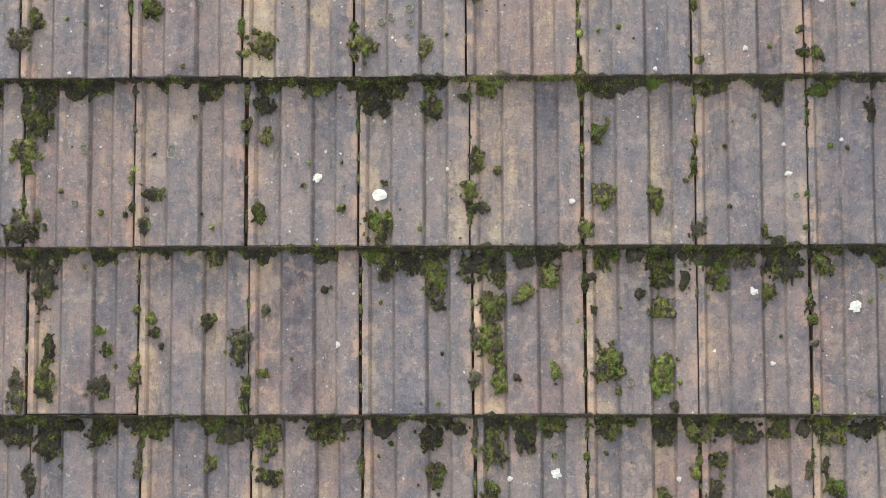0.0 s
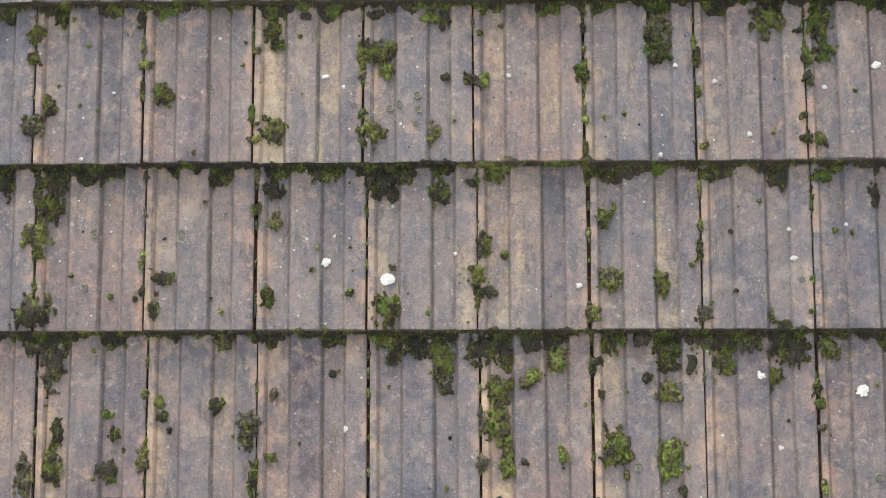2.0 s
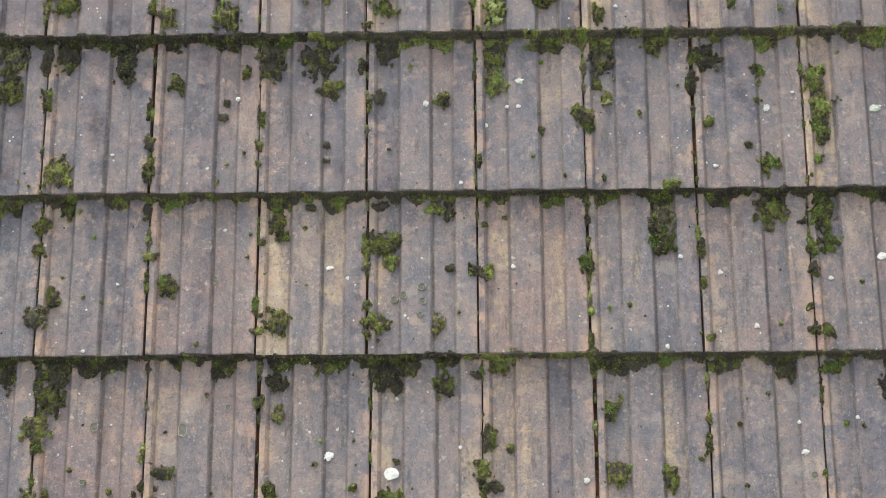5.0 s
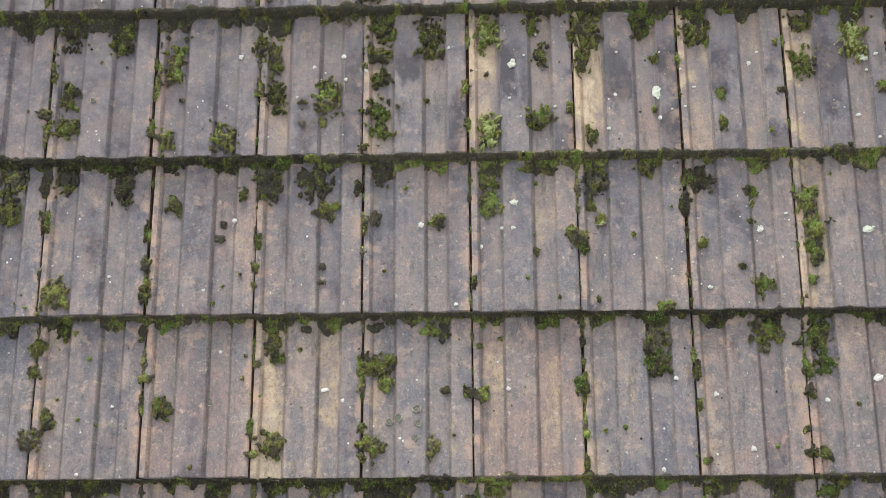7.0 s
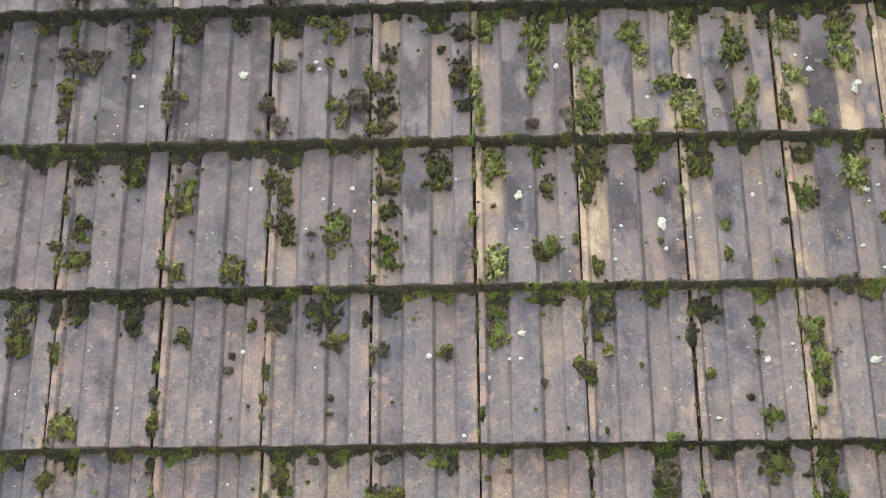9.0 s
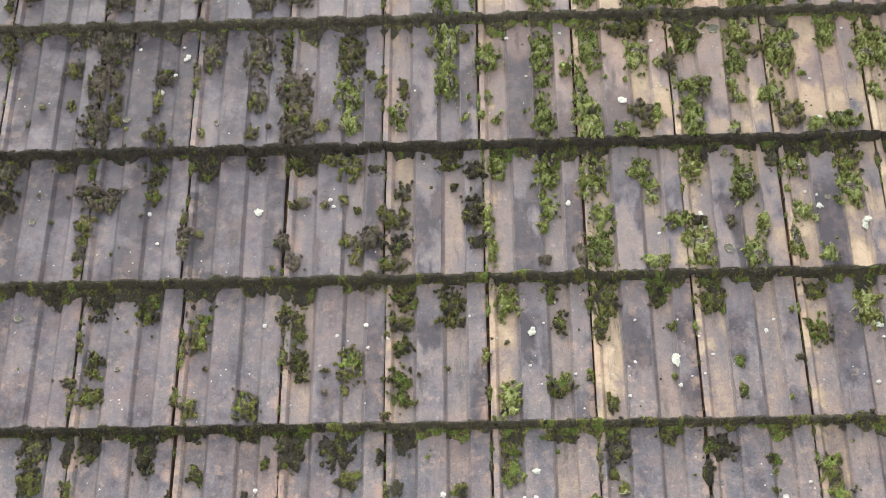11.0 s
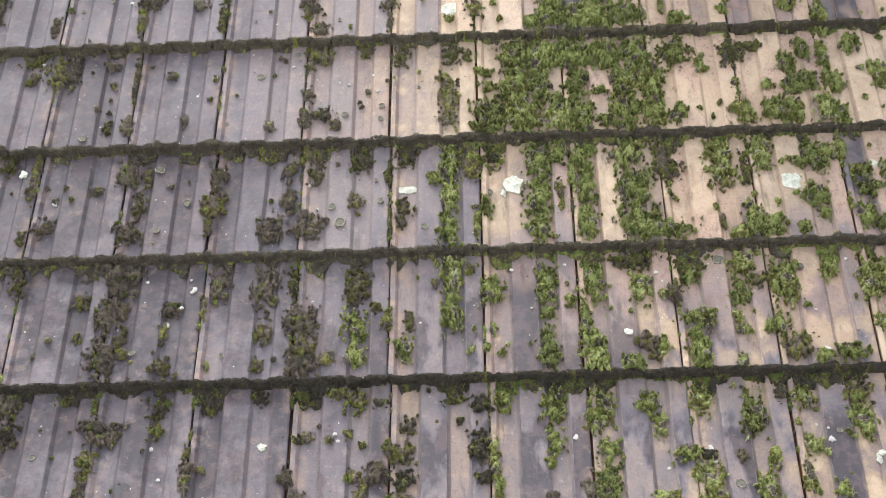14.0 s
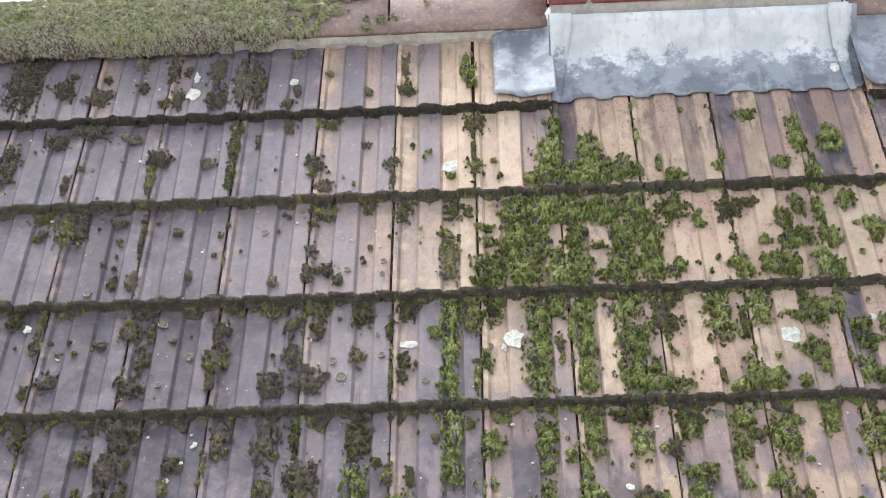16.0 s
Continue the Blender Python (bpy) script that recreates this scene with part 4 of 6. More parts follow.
clump(8, 4.57, 0.16, 49, 95, "q")
clump(8, 5.05, 0.68, 30, 99, "p")
clump(8, 5.12, 0.42, 43, 70, "p")
clump(8, 4.95, 0.17, 40, 82, "p")
clump(8, 5.09, 0.10, 53, 61, "p")
clump(8, 5.39, 0.80, 44, 58, "p")
clump(8, 5.66, 0.51, 54, 75, "q")
# course 9
clump(9, -4.90, 0.49, 46, 136, "e")
clump(9, -4.34, 0.78, 70, 60, "e")
clump(9, -3.95, 0.91, 93, 67, "e")
clump(9, -3.39, 0.79, 54, 34, "e")
clump(9, -2.98, 0.51, 57, 68, "e")
clump(9, -3.03, 0.25, 25, 85, "k")
clump(9, -2.04, 0.86, 33, 56, "k")
clump(9, -2.03, 0.59, 30, 98, "k")
clump(9, -2.04, 0.27, 22, 108, "k")
clump(9, -0.99, 0.37, 52, 66, "e")
clump(9, 1.01, 0.81, 60, 69, "k")
clump(9, 1.00, 0.28, 43, 56, "o")
clump(9, 2.01, 0.70, 35, 88, "p")
clump(9, 1.92, 0.41, 64, 104, "p")
clump(9, 1.89, 0.16, 76, 77, "p")
clump(9, 2.41, 0.43, 61, 99, "p")
clump(9, 2.35, 0.16, 100, 87, "p")
clump(9, 2.74, 0.16, 93, 88, "p")
clump(9, 2.09, 0.12, 38, 59, "p")
clump(9, 3.43, 0.06, 56, 45, "p")
clump(9, 4.98, 0.51, 36, 133, "q")
clump(9, 5.12, 0.04, 33, 81, "p")
clump(9, 5.37, 0.44, 60, 87, "p")
clump(9, 5.06, 0.02, 37, 54, "q")
# course 10
clump(10, -4.96, 0.52, 92, 217, "e")
clump(10, -4.40, 0.38, 48, 74, "e")
clump(10, -3.92, 0.26, 63, 73, "e")
clump(10, -3.43, 0.70, 40, 55, "e")
clump(10, -2.86, 0.22, 31, 73, "e")
clump(10, -2.39, 0.57, 48, 86, "e")
clump(10, -2.35, 0.24, 50, 94, "e")
clump(10, -2.02, 0.38, 50, 170, "e")
clump(10, -1.82, 0.39, 39, 159, "e")
clump(10, 0.12, 0.53, 23, 96, "k")
clump(10, 0.14, 0.23, 46, 41, "k")
clump(10, 0.94, 0.46, 39, 96, "q")
clump(10, -4.78, 0.80, 65, 67, "e")
clump(10, -2.97, 0.59, 32, 109, "e")
# small tufts in the joints and troughs
tuft(-1, 2.19, 0.90, 47, 35, "o")
tuft(-1, 3.71, 0.89, 41, 40, "o")
tuft(-1, 3.13, 0.53, 31, 50, "d")
tuft(0, -1.08, 0.37, 31, 50, "d")
tuft(0, -1.03, 0.14, 21, 75, "o")
tuft(0, 1.23, 0.21, 26, 62, "g")
tuft(1, -3.04, 0.15, 31, 49, "d")
tuft(1, 3.70, 0.89, 42, 40, "d")
tuft(3, -3.01, 0.87, 22, 70, "d")
tuft(3, -0.35, 0.66, 46, 35, "o")
tuft(4, 0.20, 0.18, 30, 53, "g")
tuft(4, 2.09, 0.63, 28, 60, "o")
tuft(4, 4.18, 0.87, 45, 35, "o")
tuft(-1, -2.61, 0.94, 48, 23, "d")
tuft(-1, -2.02, 0.70, 14, 50, "d")
tuft(-1, -1.38, 0.71, 21, 30, "o")
tuft(-1, -0.85, 0.62, 42, 32, "o")
tuft(-1, -0.87, 0.74, 13, 22, "o")
tuft(-1, -0.11, 0.93, 42, 20, "d")
tuft(-1, -0.02, 0.70, 13, 45, "o")
tuft(-1, 0.84, 0.92, 46, 25, "d")
tuft(-1, 1.69, 0.93, 47, 20, "o")
tuft(-1, 1.99, 0.75, 15, 15, "g")
tuft(-1, 2.39, 0.94, 26, 15, "o")
tuft(-1, 3.17, 0.71, 36, 40, "o")
tuft(-1, 2.96, 0.65, 21, 25, "o")
tuft(-1, 3.23, 0.92, 31, 25, "d")
tuft(-1, 3.93, 0.91, 31, 30, "d")
tuft(-1, 3.97, 0.67, 15, 35, "d")
tuft(-1, 4.12, 0.68, 15, 40, "d")
tuft(-1, 4.20, 0.55, 41, 35, "g")
tuft(-1, 3.72, 0.52, 36, 28, "o")
tuft(-1, 2.68, 0.52, 21, 25, "o")
tuft(-1, 1.13, 0.54, 37, 40, "o")
tuft(-1, -3.00, 0.60, 23, 65, "d")
tuft(0, -3.04, 0.91, 42, 32, "d")
tuft(0, -2.81, 0.40, 24, 50, "d")
tuft(0, -2.35, 0.50, 21, 17, "g")
tuft(0, -2.29, 0.39, 21, 24, "o")
tuft(0, -1.89, 0.58, 18, 25, "g")
tuft(0, -2.03, 0.24, 23, 55, "o")
tuft(0, -1.87, 0.49, 25, 20, "d")
tuft(0, -1.79, 0.41, 13, 12, "b")
tuft(0, -1.37, 0.55, 26, 30, "o")
tuft(0, -1.32, 0.93, 35, 30, "o")
tuft(0, -1.09, 0.47, 44, 32, "d")
tuft(0, -0.89, 0.25, 26, 18, "g")
tuft(0, -0.86, 0.62, 21, 30, "d")
tuft(0, -0.33, 0.74, 15, 15, "b")
tuft(0, 0.21, 0.84, 21, 30, "d")
tuft(0, 0.70, 0.65, 21, 22, "d")
tuft(0, -2.01, 0.63, 16, 15, "d")
tuft(0, 1.05, 0.45, 24, 40, "d")
tuft(0, 1.01, 0.21, 21, 40, "d")
tuft(0, 1.46, 0.92, 37, 33, "b")
tuft(0, 1.45, 0.71, 42, 35, "o")
tuft(0, 1.67, 0.78, 31, 22, "g")
tuft(0, 2.05, 0.81, 21, 15, "d")
tuft(0, 2.45, 0.94, 42, 25, "d")
tuft(0, 2.50, 0.71, 21, 20, "d")
tuft(0, 2.08, 0.61, 13, 20, "g")
tuft(0, 1.75, 0.25, 21, 35, "g")
tuft(0, 1.38, 0.22, 15, 15, "b")
tuft(0, 2.30, 0.14, 10, 20, "o")
tuft(0, 2.78, 0.05, 18, 18, "d")
tuft(0, 2.90, 0.79, 21, 35, "d")
tuft(0, 3.64, 0.72, 26, 35, "o")
tuft(0, 4.00, 0.65, 20, 25, "d")
tuft(0, 4.02, 0.56, 26, 20, "o")
tuft(0, 4.03, 0.42, 20, 12, "o")
tuft(0, 3.60, 0.64, 8, 15, "d")
tuft(0, 4.03, 0.06, 12, 32, "g")
tuft(0, 4.63, 0.93, 31, 30, "o")
tuft(1, -3.00, 0.82, 21, 30, "d")
tuft(1, -2.98, 0.48, 21, 30, "o")
tuft(1, -2.88, 0.19, 12, 34, "o")
tuft(1, -2.31, 0.21, 10, 11, "g")
tuft(1, -2.03, 0.42, 12, 35, "o")
tuft(1, -2.03, 0.24, 14, 24, "o")
tuft(1, -2.08, 0.19, 10, 14, "o")
tuft(1, -1.83, 0.32, 42, 27, "d")
tuft(1, -1.92, 0.12, 21, 34, "d")
tuft(1, -1.90, 0.22, 10, 11, "b")
tuft(1, -0.85, 0.85, 42, 35, "d")
tuft(1, -1.00, 0.72, 21, 25, "o")
tuft(1, -0.83, 0.66, 21, 35, "o")
tuft(1, -1.38, 0.90, 26, 25, "b")
tuft(1, -1.26, 0.91, 21, 20, "o")
tuft(1, -0.89, 0.20, 21, 36, "o")
tuft(1, -0.15, 0.23, 17, 18, "g")
tuft(1, -0.40, 0.93, 42, 25, "o")
tuft(1, 0.22, 0.80, 23, 32, "d")
tuft(1, 0.37, 0.92, 32, 27, "o")
tuft(1, 0.24, 0.37, 12, 10, "o")
tuft(1, 0.95, 0.88, 20, 15, "d")
tuft(1, 1.16, 0.93, 37, 28, "o")
tuft(1, 1.06, 0.50, 26, 50, "o")
tuft(1, 1.23, 0.45, 15, 16, "o")
tuft(1, 0.99, 0.32, 31, 39, "o")
tuft(1, 1.02, 0.23, 21, 24, "d")
tuft(1, 1.12, 0.23, 21, 24, "d")
tuft(1, 2.13, 0.66, 31, 34, "g")
tuft(1, 2.23, 0.73, 10, 20, "o")
tuft(1, 2.16, 0.93, 53, 23, "o")
tuft(1, 2.23, 0.30, 20, 39, "g")
tuft(1, 2.64, 0.27, 31, 46, "o")
tuft(1, 2.99, 0.48, 15, 39, "o")
tuft(1, 3.02, 0.09, 26, 34, "d")
tuft(1, 2.03, 0.10, 29, 33, "o")
tuft(1, 3.08, 0.92, 33, 25, "o")
tuft(1, 4.10, 0.91, 42, 25, "g")
tuft(1, 3.61, 0.08, 15, 21, "o")
tuft(1, 3.72, 0.03, 31, 15, "o")
tuft(1, 3.98, 0.30, 8, 14, "g")
tuft(1, 4.57, 0.79, 20, 50, "d")
tuft(2, -2.78, 0.92, 27, 35, "o")
tuft(2, -3.00, 0.80, 32, 39, "o")
tuft(2, -3.02, 0.66, 24, 28, "o")
tuft(2, -2.86, 0.37, 27, 41, "o")
tuft(2, -3.26, 0.91, 19, 23, "d")
tuft(2, -1.98, 0.61, 29, 20, "o")
tuft(2, -2.03, 0.90, 19, 37, "d")
tuft(2, -2.01, 0.48, 10, 36, "o")
tuft(2, -2.00, 0.41, 10, 15, "o")
tuft(2, -0.78, 0.74, 23, 18, "g")
tuft(2, -0.96, 0.70, 16, 15, "o")
tuft(2, -1.01, 0.31, 12, 46, "o")
tuft(2, -0.99, 0.14, 23, 15, "o")
tuft(2, -0.53, 0.91, 21, 15, "b")
tuft(2, 0.21, 0.58, 30, 33, "g")
tuft(2, -0.02, 0.67, 14, 52, "o")
tuft(2, 0.00, 0.55, 16, 20, "o")
tuft(2, -0.00, 0.30, 18, 20, "g")
tuft(2, 0.10, 0.92, 38, 17, "d")
tuft(2, 0.64, 0.19, 24, 41, "o")
tuft(2, 0.61, 0.91, 35, 27, "g")
tuft(2, 0.74, 0.89, 20, 46, "d")
tuft(2, 1.07, 0.80, 12, 12, "g")
tuft(2, 0.74, 0.53, 20, 15, "d")
tuft(2, 0.97, 0.51, 19, 26, "d")
tuft(2, 1.08, 0.50, 29, 36, "o")
tuft(2, 1.62, 0.93, 27, 15, "g")
tuft(2, 2.00, 0.82, 14, 20, "d")
tuft(2, 1.98, 0.54, 27, 43, "g")
tuft(2, 2.01, 0.26, 12, 20, "g")
tuft(2, 2.01, 0.08, 12, 25, "g")
tuft(2, 3.02, 0.63, 16, 41, "o")
tuft(2, 3.03, 0.42, 10, 25, "o")
tuft(2, 3.06, 0.09, 21, 15, "o")
tuft(2, 3.65, 0.76, 21, 15, "o")
tuft(2, 3.53, 0.83, 10, 15, "d")
tuft(2, 4.00, 0.64, 21, 40, "g")
tuft(2, 4.18, 0.67, 39, 38, "g")
tuft(2, 4.01, 0.51, 26, 31, "d")
tuft(2, 3.97, 0.27, 15, 15, "o")
tuft(2, 3.98, 0.13, 26, 20, "o")
tuft(2, 4.11, 0.13, 26, 30, "o")
tuft(2, 3.94, 0.80, 21, 10, "d")
tuft(3, -2.99, 0.60, 24, 51, "o")
tuft(3, -2.03, 0.53, 11, 43, "o")
tuft(3, -2.01, 0.32, 22, 32, "d")
tuft(3, -2.01, 0.15, 22, 60, "o")
tuft(3, -1.78, 0.71, 30, 37, "o")
tuft(3, -1.34, 0.48, 18, 16, "b")
tuft(3, -1.32, 0.57, 16, 16, "o")
tuft(3, -1.13, 0.77, 22, 24, "o")
tuft(3, -0.37, 0.30, 13, 16, "d")
tuft(3, -0.38, 0.20, 16, 10, "d")
tuft(3, 0.10, 0.60, 24, 32, "d")
tuft(3, 0.02, 0.54, 11, 27, "o")
tuft(3, -0.05, 0.80, 14, 33, "d")
tuft(3, -0.98, 0.45, 17, 32, "g")
tuft(3, -0.99, 0.30, 16, 28, "o")
tuft(3, -1.00, 0.19, 11, 15, "o")
tuft(3, 0.69, 0.59, 27, 38, "o")
tuft(3, 1.60, 0.38, 16, 21, "o")
tuft(3, 2.04, 0.42, 18, 37, "g")
tuft(3, 2.13, 0.67, 22, 27, "o")
tuft(3, 2.20, 0.58, 21, 27, "q")
tuft(3, 2.65, 0.91, 38, 35, "o")
tuft(3, 2.99, 0.68, 17, 65, "d")
tuft(3, 3.13, 0.42, 21, 21, "o")
tuft(3, 3.61, 0.75, 27, 24, "g")
tuft(3, 3.61, 0.68, 16, 21, "q")
tuft(3, 3.59, 0.55, 16, 16, "g")
tuft(3, 3.49, 0.26, 16, 15, "o")
tuft(3, 4.11, 0.18, 21, 21, "g")
tuft(3, 2.17, 0.07, 8, 15, "g")
tuft(3, 1.03, 0.19, 14, 31, "d")
tuft(3, 2.77, 0.03, 37, 16, "g")
tuft(4, -3.26, 0.91, 37, 33, "d")
tuft(4, -3.05, 0.30, 28, 22, "d")
tuft(4, -3.00, 0.17, 14, 45, "o")
tuft(4, -2.98, 0.59, 13, 46, "o")
tuft(4, -1.93, 0.91, 23, 38, "d")
tuft(4, -1.96, 0.52, 15, 69, "o")
tuft(4, -1.88, 0.12, 28, 45, "o")
tuft(4, -2.01, 0.20, 13, 39, "o")
tuft(4, -1.75, 0.40, 11, 11, "o")
tuft(4, -0.99, 0.74, 28, 49, "o")
tuft(4, -0.98, 0.46, 17, 40, "o")
tuft(4, -0.80, 0.32, 22, 22, "o")
tuft(4, -0.37, 0.23, 17, 22, "o")
tuft(4, -0.58, 0.36, 22, 11, "o")
tuft(4, 0.16, 0.51, 36, 40, "o")
tuft(4, 0.01, 0.05, 16, 19, "o")
tuft(4, 0.34, 0.32, 11, 11, "o")
tuft(4, 0.61, 0.36, 11, 11, "o")
tuft(4, 1.62, 0.88, 31, 43, "o")
tuft(4, 1.69, 0.67, 28, 51, "o")
tuft(4, 0.98, 0.44, 17, 28, "o")
tuft(4, 0.99, 0.20, 11, 22, "o")
tuft(4, 2.16, 0.12, 20, 39, "o")
tuft(4, 1.96, 0.30, 11, 34, "o")
tuft(4, 2.76, 0.29, 11, 17, "g")
tuft(4, 2.77, 0.63, 17, 17, "q")
tuft(4, 3.38, 0.38, 22, 29, "g")
tuft(4, 3.39, 0.17, 22, 31, "o")
tuft(4, 3.93, 0.73, 11, 17, "o")
tuft(4, 3.96, 0.39, 16, 17, "d")
tuft(4, 3.83, 0.12, 11, 16, "o")
tuft(4, 4.92, 0.41, 25, 27, "o")
tuft(5, -3.05, 0.25, 23, 54, "k")
tuft(5, -2.37, 0.67, 30, 44, "o")
tuft(5, -2.02, 0.24, 21, 48, "e")
tuft(5, -1.34, 0.89, 36, 32, "d")
tuft(5, -0.84, 0.58, 30, 31, "k")
tuft(5, -0.55, 0.91, 48, 23, "o")
tuft(5, -1.03, 0.27, 35, 42, "e")
tuft(5, -0.88, 0.12, 35, 35, "e")
tuft(5, -0.35, 0.28, 33, 30, "k")
tuft(5, -0.27, 0.17, 23, 47, "k")
tuft(5, 0.17, 0.09, 40, 31, "k")
tuft(5, 0.19, 0.65, 29, 43, "d")
tuft(5, 0.64, 0.87, 43, 38, "o")
tuft(5, 0.92, 0.80, 48, 38, "d")
tuft(5, 1.05, 0.42, 23, 61, "q")
tuft(5, 0.93, 0.24, 35, 30, "d")
tuft(5, 1.07, 0.19, 23, 74, "q")
tuft(5, 1.96, 0.14, 28, 47, "e")
tuft(5, 2.71, 0.61, 29, 55, "q")
tuft(5, 2.64, 0.07, 40, 32, "p")
tuft(5, 3.77, 0.35, 23, 48, "q")
tuft(5, 3.92, 0.82, 29, 44, "d")
tuft(5, 4.18, 0.44, 40, 42, "p")
tuft(5, 4.36, 0.10, 39, 35, "p")
tuft(6, -3.33, 0.65, 38, 42, "k")
tuft(6, -2.85, 0.58, 29, 48, "e")
tuft(6, -2.82, 0.37, 25, 54, "k")
tuft(6, -2.33, 0.58, 42, 41, "e")
tuft(6, -2.38, 0.38, 22, 54, "k")
tuft(6, -1.35, 0.39, 27, 54, "k")
tuft(6, -1.27, 0.38, 21, 54, "e")
tuft(6, -0.65, 0.14, 37, 33, "k")
tuft(6, -0.02, 0.45, 21, 54, "o")
tuft(6, 0.22, 0.43, 24, 47, "k")
tuft(6, 1.68, 0.47, 37, 34, "p")
tuft(6, 2.06, 0.45, 24, 54, "p")
tuft(6, 3.01, 0.61, 30, 55, "k")
tuft(6, 2.84, 0.19, 30, 46, "p")
tuft(6, 3.64, 0.41, 24, 47, "q")
tuft(6, 3.91, 0.68, 43, 41, "k")
tuft(6, 3.96, 0.32, 30, 33, "p")
tuft(6, 4.45, 0.07, 41, 32, "p")
tuft(6, 5.10, 0.33, 36, 39, "p")
tuft(7, -3.32, 0.62, 36, 27, "e")
tuft(7, -2.77, 0.74, 20, 78, "k")
tuft(7, -2.01, 0.23, 19, 52, "k")
tuft(7, -0.39, 0.44, 32, 52, "k")
tuft(7, 0.48, 0.65, 33, 38, "q")
tuft(7, 1.06, 0.37, 26, 59, "q")
tuft(7, 1.88, 0.46, 19, 82, "o")
tuft(7, 2.90, 0.26, 25, 51, "q")
tuft(7, 3.69, 0.53, 32, 45, "k")
tuft(7, 3.78, 0.07, 37, 36, "q")
tuft(7, 4.47, 0.09, 31, 34, "p")
tuft(7, 5.32, 0.11, 28, 50, "p")
tuft(8, -4.30, 0.72, 29, 35, "k")
tuft(8, -3.36, 0.83, 44, 30, "e")
tuft(8, -0.97, 0.47, 28, 43, "e")
tuft(8, -0.99, 0.22, 27, 58, "e")
tuft(8, -0.75, 0.27, 30, 42, "b")
tuft(8, -0.31, 0.90, 36, 41, "k")
tuft(8, 0.62, 0.60, 35, 34, "k")
tuft(8, 0.89, 0.81, 21, 44, "o")
tuft(8, 1.13, 0.48, 41, 34, "q")
tuft(8, 3.62, 0.66, 27, 55, "p")
tuft(8, 2.42, 0.40, 41, 25, "q")
tuft(8, 2.46, 0.10, 29, 40, "q")
tuft(8, 4.23, 0.83, 62, 26, "o")
tuft(9, -4.09, 0.22, 22, 66, "e")
tuft(9, -2.35, 0.44, 37, 38, "e")
tuft(9, -0.86, 0.09, 51, 22, "e")
tuft(9, -0.86, 0.14, 36, 27, "e")
tuft(9, -1.37, 0.88, 30, 60, "e")
tuft(9, -0.83, 0.89, 45, 40, "k")
tuft(9, -0.02, 0.36, 41, 38, "e")
tuft(9, 1.69, 0.10, 34, 40, "p")
tuft(9, 3.02, 0.15, 21, 59, "k")
tuft(9, 4.41, 0.79, 51, 35, "p")
tuft(9, 4.72, 0.20, 42, 36, "p")
tuft(9, 5.11, 0.21, 21, 55, "p")
tuft(10, -3.35, 0.39, 31, 42, "e")
tuft(10, -3.03, 0.15, 31, 37, "k")
tuft(10, -1.40, 0.11, 31, 31, "k")
tuft(10, -1.29, 0.28, 23, 42, "e")
tuft(10, -1.32, 0.76, 32, 33, "e")
tuft(10, 0.99, 0.25, 30, 31, "q")
tuft(5, -3.35, 0.92, 31, 28, "o")
tuft(5, -3.03, 0.85, 12, 51, "o")
tuft(5, -2.79, 0.62, 20, 31, "k")
tuft(5, -3.05, 0.09, 17, 26, "o")
tuft(5, -2.01, 0.36, 29, 24, "e")
tuft(5, -1.89, 0.35, 23, 18, "k")
tuft(5, -2.04, 0.47, 12, 37, "k")
tuft(5, -0.93, 0.55, 20, 24, "d")
tuft(5, -0.61, 0.54, 17, 18, "d")
tuft(5, -0.42, 0.59, 20, 25, "o")
tuft(5, -0.27, 0.51, 15, 18, "o")
tuft(5, -0.10, 0.83, 30, 19, "d")
tuft(5, 0.03, 0.08, 29, 29, "o")
tuft(5, 0.70, 0.68, 17, 21, "o")
tuft(5, 1.60, 0.35, 23, 30, "q")
tuft(5, 1.59, 0.10, 23, 23, "e")
tuft(5, 2.51, 0.75, 23, 25, "p")
tuft(5, 2.78, 0.10, 17, 23, "q")
tuft(5, 3.14, 0.38, 34, 24, "d")
tuft(5, 3.00, 0.24, 23, 35, "q")
tuft(5, 3.46, 0.35, 23, 24, "d")
tuft(5, 4.04, 0.60, 14, 18, "q")
tuft(6, -3.30, 0.36, 17, 27, "o")
tuft(6, -2.79, 0.24, 28, 26, "k")
tuft(6, -1.97, 0.58, 16, 55, "k")
tuft(6, -1.89, 0.13, 14, 26, "e")
tuft(6, -1.36, 0.11, 27, 33, "k")
tuft(6, -0.14, 0.54, 25, 27, "k")
tuft(6, 0.48, 0.73, 18, 28, "k")
tuft(6, 0.87, 0.84, 25, 28, "o")
tuft(6, 1.10, 0.35, 14, 33, "q")
tuft(6, 1.18, 0.17, 18, 19, "q")
tuft(6, 1.03, 0.20, 18, 19, "q")
tuft(6, 1.92, 0.56, 24, 34, "q")
tuft(6, 2.88, 0.59, 16, 27, "q")
tuft(6, 3.69, 0.30, 30, 20, "q")
tuft(6, 3.61, 0.06, 23, 32, "p")
tuft(7, -4.07, 0.19, 19, 44, "k")
tuft(7, -0.03, 0.70, 15, 61, "k")
tuft(7, 0.12, 0.25, 23, 37, "k")
tuft(7, -0.00, 0.24, 10, 118, "o")
tuft(7, 0.95, 0.21, 15, 95, "q")
tuft(7, 3.61, 0.17, 16, 36, "k")
tuft(7, 4.54, 0.69, 25, 30, "p")
tuft(7, 4.72, 0.22, 25, 36, "p")
tuft(7, 5.01, 0.30, 12, 44, "q")
tuft(8, -3.31, 0.63, 14, 21, "o")
tuft(8, -2.60, 0.69, 29, 26, "e")
tuft(8, -3.30, 0.20, 21, 41, "k")
tuft(8, -2.39, 0.23, 16, 42, "e")
tuft(8, -1.39, 0.16, 23, 33, "e")
tuft(8, -0.98, 0.75, 21, 26, "k")
